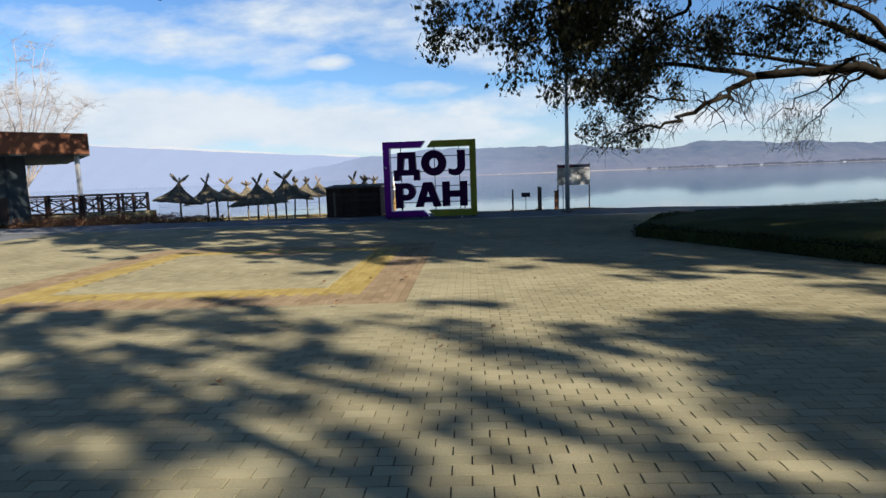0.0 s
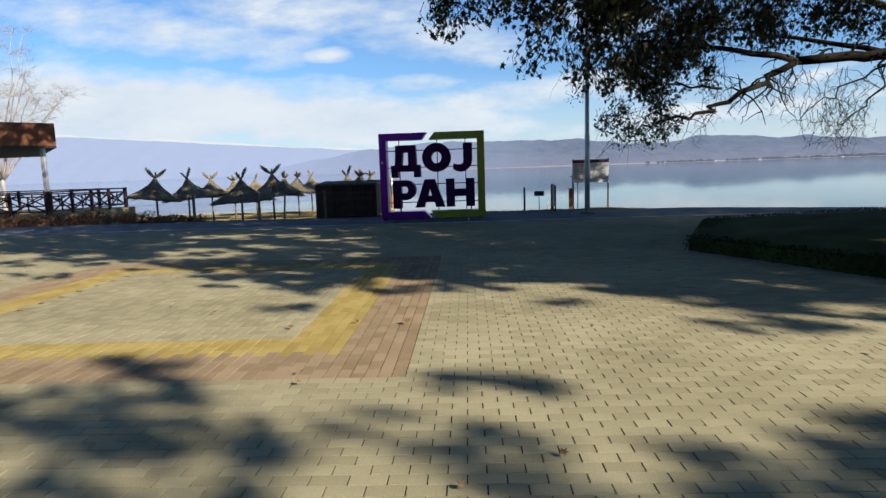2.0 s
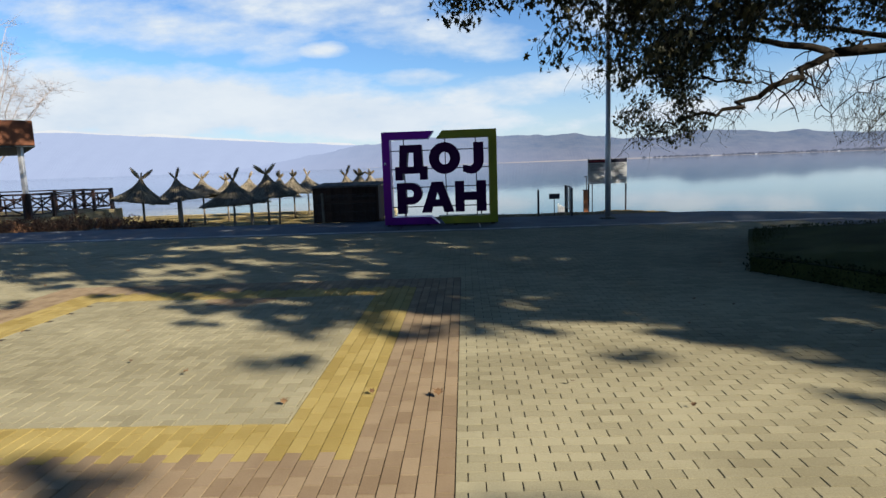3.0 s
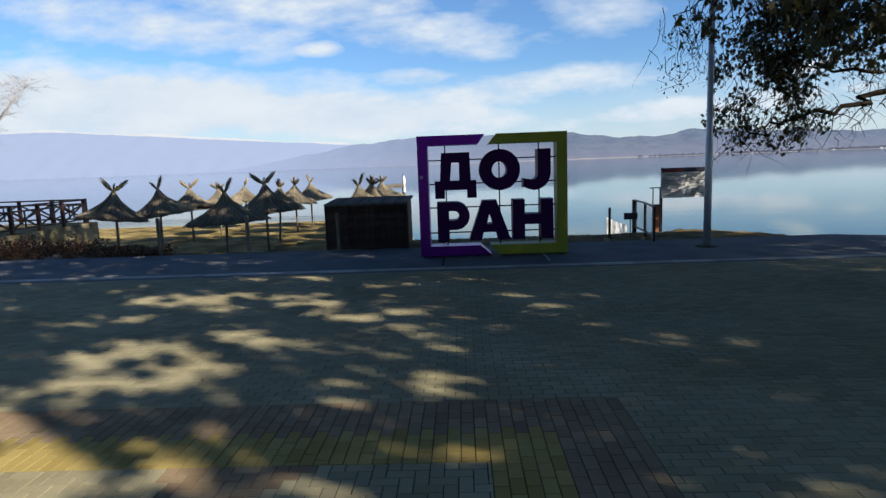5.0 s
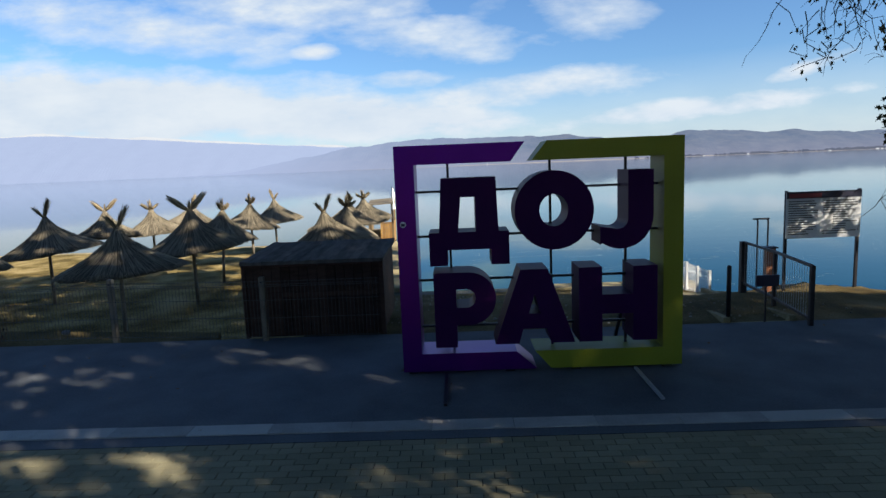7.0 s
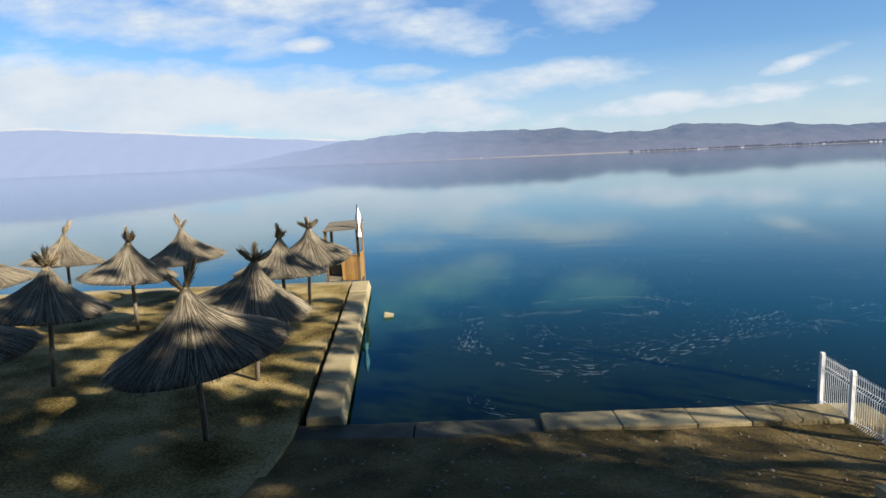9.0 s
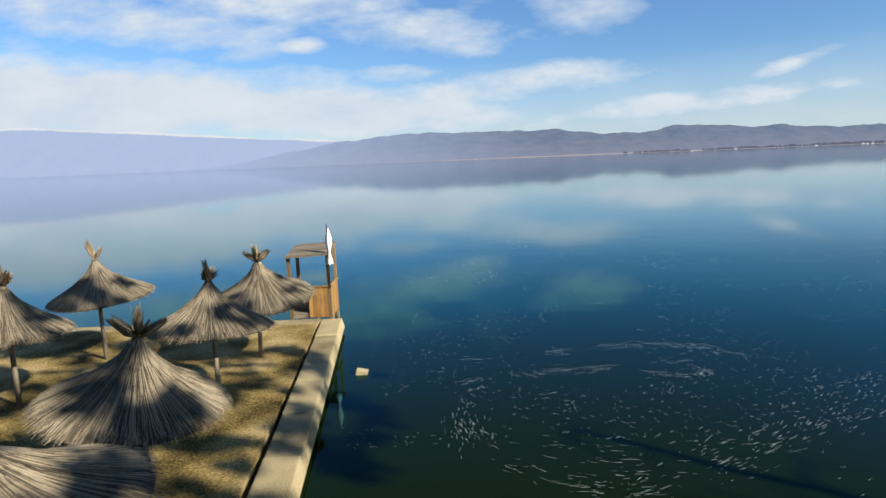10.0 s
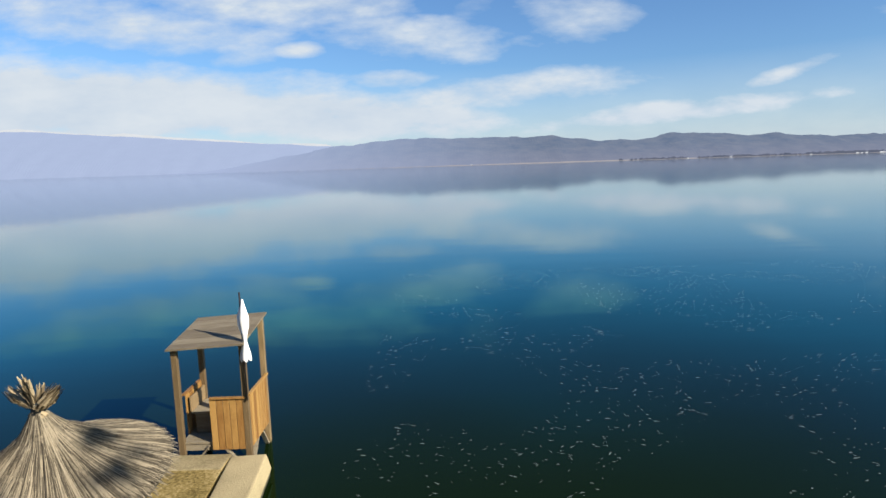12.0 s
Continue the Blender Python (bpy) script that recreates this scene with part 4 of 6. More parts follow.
    for z, r in prof:
        rings.append([bm.verts.new((0.035 + r * 1.0 * math.cos(k * math.tau / 14) * (1 + 0.25 * math.sin(3 * k)), r * 0.6 * math.sin(k * math.tau / 14), z + (0.03 * math.sin(k * 2.2) if z < 1.9 else 0))) for k in range(14)])
    for lo, hi in zip(rings, rings[1:]):
        for k in range(14):
            fc = bm.faces.new((lo[k], hi[k], hi[(k + 1) % 14], lo[(k + 1) % 14]))
            fc.smooth = True
    part("cloth", bm, M_WHITE, f, "furled white cloth")


lifeguard_hut()

# ---- pavilion with a terrace ----


def pavilion():
    p = thing("pavilion", (0, 0, 0), "lakeside cafe pavilion with a deep rust-brown roof fascia", "pavilion")
    # roof box, its near corner turned to the square
    out = [(-14.72, 6.15), (-21.5, 14.5), (-34, 15.5), (-36, 0.5), (-20.2, 0.5), (-17.0, 3.5)]
    bm = bmesh.new()
    lo, hi = [bm.verts.new((x, y, 3.09)) for x, y in out], [bm.verts.new((x, y, 4.06)) for x, y in out]
    bm.faces.new(hi)
    bm.faces.new(lo[::-1])
    for k in range(len(out)):
        bm.faces.new((lo[k], lo[(k + 1) % len(out)], hi[(k + 1) % len(out)], hi[k]))
    bmesh.ops.recalc_face_normals(bm, faces=bm.faces)
    bmesh.ops.bevel(bm, geom=list(bm.edges), offset=0.02, segments=1, affect="EDGES")
    part("roof", bm, M_RUST, p, "rust-brown boxed roof")
    bm = bmesh.new()
    lo = [bm.verts.new((x * 0.995 - 0.1, y + 0.05, 3.04)) for x, y in out]
    hi = [bm.verts.new((x * 0.995 - 0.1, y + 0.05, 3.088)) for x, y in out]
    bm.faces.new(lo[::-1])
    for k in range(len(out)):
        bm.faces.new((lo[k], lo[(k + 1) % len(out)], hi[(k + 1) % len(out)], hi[k]))
    part("soffit", bm, M_WALLDK, p, "dark soffit edge")
    part("column", boxed(-15.58, -15.42, 6.27, 6.43, 0.12, 3.04, 0.01), M_GALV, p, "square galvanised steel column")
    part("wall", boxed(-33, -17.5, 4.4, 5.6, 0.0, 3.04, 0.02), M_WALLDK, p, "dark panelled wall")
    for i in range(5):
        for z0, z1, m in ((0.2, 1.18, M_RAILWOOD), (1.2, 2.28, M_WALLDK), (2.3, 2.62, M_WALLDK), (2.64, 2.95, M_WALLDK)):
            part("wall_panel", boxed(-17.6 - (i + 1) * 1.5, -17.62 - i * 1.5, 4.36, 4.398, z0, z1, 0.01), m, p, "dark brown lower wall panel" if m is M_RAILWOOD else "")
    part("door_frame", boxed(-19.55, -19.43, 4.30, 4.358, 0.1, 2.5, 0.008), M_GALV, p, "pale metal door frame")
    part("deck", boxed(-34, -15.35, 6.1, 13.0, -0.9, 0.12, 0.02), M_CONC, p, "weathered concrete terrace base")
    # timber balustrade with crossed bars
    def railing(a, b, bays):
        a, b = Vector(a), Vector(b)
        r = thing("terrace_railing", (0, 0, 0), "brown timber terrace railing with crossed bars", "railing", "terrace railings")
        for i in range(bays + 1):
            q = a.lerp(b, i / bays)
            part("post", boxed(q.x - 0.06, q.x + 0.06, q.y - 0.06, q.y + 0.06, 0.12, 1.18, 0.008), M_RAILWOOD, r)
        for z in (1.14, 0.95, 0.30):
            bm = bmesh.new()
            beam(bm, a + Vector((0, 0, z)), b + Vector((0, 0, z)), 0.07, 0.06)
            part("rail", bm, M_RAILWOOD, r)
        for i in range(bays):
            u, v = a.lerp(b, (i + 0.07) / bays), a.lerp(b, (i + 0.93) / bays)
            m = (u + v) / 2
            for c, d in ((u, v), (v, u)):
                bm = bmesh.new()
                beam(bm, c + Vector((0, 0, 0.33)), d + Vector((0, 0, 0.92)), 0.045, 0.055)
                part("cross_bar", bm, M_RAILWOOD, r)
            bm = bmesh.new()
            beam(bm, m + Vector((0, 0, 0.3)), m + Vector((0, 0, 0.95)), 0.045)
            part("baluster", bm, M_RAILWOOD, r)
    railing((-15.42, 12.2, 0), (-15.36, 6.3, 0), 4)
    railing((-15.6, 12.6, 0), (-24.6, 12.75, 0), 6)
    railing((-15.5, 6.22, 0), (-18.8, 6.22, 0), 2)


pavilion()

# ---- raised lawn with a clipped hedge ----


def lawn():
    edge = [(6.70, -8.70), (8.25, -5.2), (14.0, -6.0), (30, -12), (40, -30), (16, -26), (8.85, -13.4)]
    n = len(edge)
    verts, faces = [], []
    for x, y in edge:
        verts.append((x, y, -0.012))
    for (x, y), rim in zip(edge, (0.22, 0.22, 0.42, 0.7, 0.7, 0.3, 0.22)):
        verts.append((x, y, rim))
    cx, cy = 15, -13
    for x, y in edge:
        verts.append((x + (cx - x) * 0.25, y + (cy - y) * 0.25, 0.44))
    verts.append((cx, cy, 0.60))
    for i in range(n):
        j = (i + 1) % n
        faces += [(i, n + i, n + j, j), (n + i, 2 * n + i, 2 * n + j, n + j), (2 * n + i, 3 * n, 2 * n + j)]
    faces = [f[::-1] for f in faces]
    me = mesh_of("lawn", verts, faces, M_LAWN)
    bm = bmesh.new()
    bm.from_mesh(me)
    bmesh.ops.recalc_face_normals(bm, faces=bm.faces)
    bm.to_mesh(me)
    bm.free()
    put("raised_lawn", me, label="raised lawn in tree shade", category="lawn", kind="structure")
    rng = random.Random(9)
    # hedge of small leaves along the front edge
    hv, hf = [], []
    a, b = Vector((6.66, -8.66, 0)), Vector((8.85, -13.5, 0))
    for i in range(5200):
        s = rng.random()
        p = a.lerp(b, s) + Vector((rng.uniform(-0.05, 0.32), rng.uniform(-0.05, 0.12), rng.uniform(-0.01, 0.27 + 0.03 * noise.noise((s * 20, 0, 0)))))
        d = Euler((rng.uniform(0, 6), rng.uniform(0, 6), rng.uniform(0, 6))).to_matrix()
        k = rng.uniform(0.014, 0.03)
        c = len(hv)
        hv += [p + d @ Vector(q) * k for q in ((-1, 0, 0), (0, -0.6, 0), (1, 0, 0), (0, 0.6, 0))]
        hf.append((c, c + 1, c + 2, c + 3))
    hedge = thing("hedge", (0, 0, 0), "low dark clipped hedge along the raised lawn", "hedge")
    put("foliage", mesh_of("foliage", hv, hf, M_HEDGE), hedge)
    bm = bmesh.new()
    vs = [(6.74, -8.75), (6.98, -8.72), (9.12, -13.45), (8.9, -13.5)]
    lo, hi = [bm.verts.new((x, y, -0.012)) for x, y in vs], [bm.verts.new((x, y, 0.235)) for x, y in vs]
    bm.faces.new(hi)
    for q in range(4):
        bm.faces.new((lo[q], lo[(q + 1) % 4], hi[(q + 1) % 4], hi[q]))
    bmesh.ops.recalc_face_normals(bm, faces=bm.faces)
    part("core", bm, M_HEDGE, hedge)
    # sparse grass blades over the lawn
    gv, gf = [], []
    for i in range(14000):
        x, y = rng.uniform(6.8, 14), rng.uniform(-14, -5.2)
        if (x - 6.75) < (-8.7 - y) * 0.445 or (x - 6.75) < (y + 8.7) * 0.45:
            continue
        z = 0.22 + 0.03 * min(x - 6.7, 8)
        an, h = rng.uniform(0, math.tau), rng.uniform(0.015, 0.045)
        c = len(gv)
        dx, dy = math.cos(an) * 0.012, math.sin(an) * 0.012
        gv += [(x - dx, y - dy, z - 0.02), (x + dx, y + dy, z - 0.02), (x + rng.uniform(-0.03, 0.03), y + rng.uniform(-0.03, 0.03), z + h)]
        gf.append((c, c + 1, c + 2))
    put("grass", mesh_of("grass", gv, gf, M_LAWN), label="short dark green grass", category="grass", kind="stuff")


lawn()

# ---- trees ----
LEAF = [(0, -0.55), (0.16, -0.28), (0.52, -0.30), (0.30, 0.0), (0.55, 0.28), (0.18, 0.26), (0, 0.62), (-0.18, 0.26), (-0.55, 0.28), (-0.30, 0.0), (-0.52, -0.30), (-0.16, -0.28)]
LEAF_FACES = ((0, 1, 11), (1, 2, 3), (11, 9, 10), (1, 3, 9, 11), (3, 4, 5), (9, 7, 8), (3, 5, 7, 9), (5, 6, 7))


def leaf_cloud(rng, blobs, size):
    """Many lobed leaves, gathered in small drooping sprays inside egg-shaped volumes: centre, radii, sprays, leaves a spray."""
    verts, faces, hearts = [], [], []
    for c, r, sprays, each, *own in blobs:
        low = own[0] if own else 0
        often, gap = (own[1], own[2]) if len(own) > 2 else (1.1, 0.0) if low else (0.5, -0.14)
        for s in range(sprays):
            while True:
                d = Vector((rng.uniform(-1, 1), rng.uniform(-1, 1), rng.uniform(-1, 1)))
                if d.length < 1:
                    break
            p = Vector((c[0] + d.x * r[0], c[1] + d.y * r[1], c[2] + d.z * r[2]))
            if noise.noise(p * often) < gap:
                continue
            if low:
                hearts.append(p)
            for i in range(each):
                q = p + Vector((rng.gauss(0, 0.12), rng.gauss(0, 0.12), rng.gauss(-0.05, 0.13)))
                m = Euler((-math.pi / 2 + rng.gauss(0, 0.55), rng.gauss(0, 0.6), rng.uniform(0, math.tau))).to_matrix()
                slim = rng.uniform(0.35, 0.85)
                k = (low or size) * rng.uniform(0.6, 1.25)
                b = len(verts)
                fold = rng.uniform(0.1, 0.5)
                verts += [q + m @ Vector((x * k * slim, y * k, abs(x) * fold * k)) for x, y in LEAF]
                faces += [tuple(b + e for e in f) for f in LEAF_FACES]
    return verts, faces, hearts


# Shade wanted on the square; unseen leaves are placed overhead to cast it.
ALONG = Vector((-sun_from.x, -sun_from.y)).normalized()
RUN = math.cos(SUN_EL) / math.sin(SUN_EL)
NEAR_EDGE = ((-24, -12, -8.65, -3.73, -0.97, 0.72, 2.4, 3.4, 4.64, 5.66, 6.62, 10, 16), (4, -1.5, -5.2, -8.7, -10.45, -11.3, -10.4, -10.5, -11.5, -12.3, -13.3, -14.8, -16))
FAR_EDGE = ((-24, -14, -7, -1, 3.3, 4.4, 5.2, 6.5, 9, 14), (14.5, 13.5, 12.4, 10.0, 7.2, 6.0, 5.0, 4.0, 2.5, 1.0))
FRONT_EDGE = ((-6, -2, 0.25, 1.2, 2.6, 4.0, 6.0, 12), (-14.6, -14.8, -15.0, -15.35, -16.05, -16.4, -16.3, -15.6))
# lit spots to leave on the ground: x, y, half length along the sun's way, half width
LIT_SPOTS = ((-3.6, -4.0, 1.4, 0.5), (-1.8, -4.2, 1.0, 0.28), (-2.0, -2.15, 1.2, 0.28), (-0.5, -5.6, 1.25, 0.26), (-1.7, -6.4, 0.85, 0.3), (-2.75, -7.3, 1.4, 0.85), (-3.7, -8.5, 1.3, 0.45),
        (0.0, -7.1, 0.4, 0.18), (0.75, -8.2, 1.3, 0.14), (3.75, -6.95, 0.7, 0.17), (1.9, -4.2, 0.9, 0.19), (2.4, -5.7, 0.5, 0.18), (2.1, -5.0, 0.45, 0.16),
        (1.25, -1.4, 0.65, 0.18), (1.2, -2.8, 0.6, 0.19), (2.5, -3.6, 0.45, 0.19), (3.2, -4.5, 0.6, 0.15), (-1.8, 0.8, 0.95, 0.16), (-4.25, 10.0, 1.1, 0.75))
LIT_SPOTS_NEAR = ((5.7, -4.7, 0.75, 0.1), (-2.1, -9.9, 1.3, 0.45), (-0.75, -9.5, 0.45, 0.22), (1.5, -9.85, 0.55, 0.1), (3.3, -9.8, 0.45, 0.12), (7.2, 0.9, 1.0, 0.09), (6.0, -0.4, 0.9, 0.07),
             (2.47, -17.2, 0.6, 0.22), (1.2, -16.8, 0.6, 0.2), (0.9, -17.7, 0.6, 0.24), (4.28, -18.6, 0.9, 0.3), (3.3, -18.1, 0.5, 0.18), (1.86, -18.0, 0.5, 0.2), (4.3, -17.55, 0.4, 0.14))
SHADE_SPOTS = ((0.3, -15.95, 0.7, 0.3), (2.9, -16.65, 0.6, 0.26), (3.5, -17.3, 0.55, 0.22), (4.35, -16.95, 0.7, 0.22), (2.9, -18.5, 0.5, 0.24), (1.06, -18.7, 0.6, 0.22), (1.64, -17.35, 0.5, 0.2),
          (6.75, -17.7, 2.4, 0.95), (5.95, -18.1, 1.2, 0.7), (6.4, -18.8, 1.3, 0.6), (0.0, -19.2, 1.2, 0.5), (-0.1, -14.65, 0.85, 0.09), (2.95, -15.25, 0.45, 0.08), (-1.2, -15.6, 0.9, 0.3))


def within(x, y, spots, grow=1.0):
    for cx, cy, half, wide in spots:
        u, v = (x - cx) * ALONG.x + (y - cy) * ALONG.y, (y - cy) * ALONG.x - (x - cx) * ALONG.y
        if (u / half) ** 2 + (v / wide) ** 2 < grow:
            return True
    return False


def in_shade_map(x, y):
    """Whether this point of the ground is to be shaded."""
    u, v = x * ALONG.x + y * ALONG.y, y * ALONG.x - x * ALONG.y
    n = noise.noise((u * 0.85, v * 1.9, 2.0)) + 0.55 * noise.noise((u * 2.4, v * 5.0, 7.0))
    if within(x, y, SHADE_SPOTS):
        return True
    if within(x, y, LIT_SPOTS) or within(x, y, LIT_SPOTS_NEAR):
        return noise.noise((u * 1.3, v * 5.5, 4.0)) > 0.3
    front = float(np.interp(x, *FRONT_EDGE))
    if y < front:
        return n > (0.16 if y > front - 0.5 else 0.03) and y > -25
    near, far = float(np.interp(x, *NEAR_EDGE)), float(np.interp(x, *FAR_EDGE))
    if far + 0.4 < y < far + 7.5 and -9.5 < x < 1.5:
        return n > 0.16
    if not near - 1.7 < y < far + 0.9:
        return False
    rim = min(y - near, far - y)
    sparse = max(0.0, min(1.0, (-12.5 - x) / 6.0 if y > 4 else (-10.6 - x) / 1.2))
    limit = 0.30 - 0.16 * min(0.0, rim + 0.6) - 0.75 * min(1.0, max(0.0, (rim + 0.6) / 1.3)) - 0.05 * min(1.0, max(0.0, (rim - 1.0) / 2.0)) + 0.34 * sparse
    if x > 2.0:
        limit -= 0.2
    elif -4.5 < x < 1.5 and -9 < y < -1.6:
        limit += 0.20
    return n > limit


def shade_leaves():
    """Unseen high leaf sprays, set toward the sun from each point to be shaded, parted by tree: base of trunk's y and
    the leaves.
    """
    rng = random.Random(77)
    crowns = {"shore": ([], []), "lawn": ([], []), "start": ([], [])}
    step = 0.24
    y = -25.0
    while y < 19.0:
        x = -24.0
        while x < 15.0:
            gx, gy = x + rng.uniform(-0.5, 0.5) * step, y + rng.uniform(-0.5, 0.5) * step
            if in_shade_map(gx + rng.gauss(0, 0.14), gy + rng.gauss(0, 0.07)):
                h = rng.uniform(max(6.6, (8.6 + 0.27 * gy) / 1.25), 11.6)
                if gy < -14 or gx - ALONG.x * RUN * h < 1.5:
                    h = rng.uniform(9.6, 11.6)
                c = Vector((gx - ALONG.x * RUN * h, gy - ALONG.y * RUN * h, h))
                verts, faces = crowns["shore" if c.y > -8.5 else "lawn" if c.y > -21.5 else "start"]
                # more leaves where deeper shade is wanted
                for i in range(4 if y < -14.6 and x < 4.8 else 9 if 1.0 < x < 6 and y < 0.5 or -6.5 < x < 5 and 1.2 < y < 8.6 else 6 if -10 < x < 8 else 4):
                    q = c + Vector((rng.gauss(0, 0.09), rng.gauss(0, 0.09), rng.gauss(0, 0.09)))
                    m = Euler((rng.uniform(-0.7, 0.7), rng.uniform(-0.7, 0.7), rng.uniform(0, math.tau))).to_matrix()
                    k, fold, b = rng.uniform(0.2, 0.36), rng.uniform(0.1, 0.4), len(verts)
                    verts += [q + m @ Vector((px * k, py * k, abs(px) * fold * k)) for px, py in LEAF]
                    faces += [tuple(b + e for e in f) for f in LEAF_FACES]
            x += step
        y += step
    return crowns


SHADE_CANOPY = shade_leaves()


def limb(bm, rng, a, b, r0, r1, sides=8, wander=0.18, steps=7, droop=0.0):
    a, b = Vector(a), Vector(b)
    pts, rad = [], []
    for i in range(steps + 1):
        s = i / steps
        w = wander * math.sin(math.pi * s)
        pts.append(a.lerp(b, s) + Vector((rng.gauss(0, 1) * w, rng.gauss(0, 1) * w, rng.gauss(0, 1) * w * 0.7 + droop * math.sin(math.pi * s))))
        rad.append(r0 + (r1 - r0) * s)
    tube(bm, pts, rad, sides)
    return pts


def twigs(bm, rng, along, count, reach, r=0.012, down=0.35, depth=2):
    for i in range(count):
        p = Vector(along[rng.randrange(1, len(along))])
        d = Vector((rng.uniform(-1, 1), rng.uniform(-1, 1), rng.uniform(-0.8 - down, 0.7))).normalized() * reach * rng.uniform(0.5, 1.1)
        pts = [p, p + d * 0.35 + Vector((rng.gauss(0, 0.08), rng.gauss(0, 0.08), 0.08)) * reach, p + d * 0.7 + Vector((rng.gauss(0, 0.1), rng.gauss(0, 0.1), 0)) * reach, p + d + Vector((0, 0, -0.12 * reach))]
        tube(bm, pts, [r, r * 0.8, r * 0.55, r * 0.3], 4, False)
        if depth > 1:
            twigs(bm, rng, pts, 3, reach * 0.5, r * 0.5, down, depth - 1)


def plane_tree(seed, base, top_of_trunk, limbs, blobs, size, label, twig_count=10, girth=0.38, strands=(), overhead=None):
    rng = random.Random(seed)
    t = thing("plane_tree", base, label, "tree", "plane trees by the square")
    inv = Vector(base)
    bm = bmesh.new()
    tp = Vector(top_of_trunk) - inv
    limb(bm, rng, (0, 0, -0.1), tp, girth, girth * 0.7, 14, 0.10, 6)
    part("trunk", bm, M_BARK, t, "mottled grey-brown bark")
    for a, b, r0, r1, droop in limbs:
        bm = bmesh.new()
        pts = limb(bm, rng, Vector(a) - inv, Vector(b) - inv, r0, r1, 9, 0.16, 9, droop)
        twigs(bm, rng, pts, twig_count, 1.2, max(0.012, r1 * 0.45))
        part("limb", bm, M_BARK, t)
    # thin strands that hang from the limbs
    for x, y, z, wide, drop, n in strands:
        bm = bmesh.new()
        for i in range(n):
            p = Vector((x + rng.uniform(-wide, wide), y + rng.uniform(-0.5, 0.5), z + rng.uniform(-0.2, 0.3))) - inv
            pts = [p]
            for k in range(6):
                p = p + Vector((rng.gauss(0, 0.13), rng.gauss(0, 0.13), -drop * rng.uniform(0.5, 1.1) / 6))
                pts.append(p)
            tube(bm, pts, [0.011, 0.010, 0.008, 0.007, 0.006, 0.005, 0.003], 4, False)
            twigs(bm, rng, pts, 6, 0.4, 0.006, 0.4, 1)
        part("twig_spray", bm, M_BARK, t)
    verts, faces, hearts = leaf_cloud(rng, [((c[0] - inv.x, c[1] - inv.y, c[2] - inv.z), *rest) for c, *rest in blobs], size)
    if hearts:
        bm = bmesh.new()
        for h in hearts:
            up = Vector((rng.gauss(0.12, 0.2), rng.gauss(0, 0.15), rng.uniform(0.2, 0.5)))
            bend = Vector((rng.gauss(0, 0.07), rng.gauss(0, 0.07), 0))
            tube(bm, [h + up, h + up * 0.5 + bend, h, h - Vector((rng.gauss(0, 0.1), rng.gauss(0, 0.1), rng.uniform(0.05, 0.25)))], [0.011, 0.009, 0.006, 0.003], 3, False)
        part("leafy_spray", bm, M_BARK, t)
    if overhead:
        n = len(verts)
        verts += [v - inv for v in overhead[0]]
        faces += [tuple(n + i for i in f) for f in overhead[1]]
    put("crown", mesh_of("crown", verts, faces, M_LEAF), t, None, "olive and brown autumn leaves")
    return t


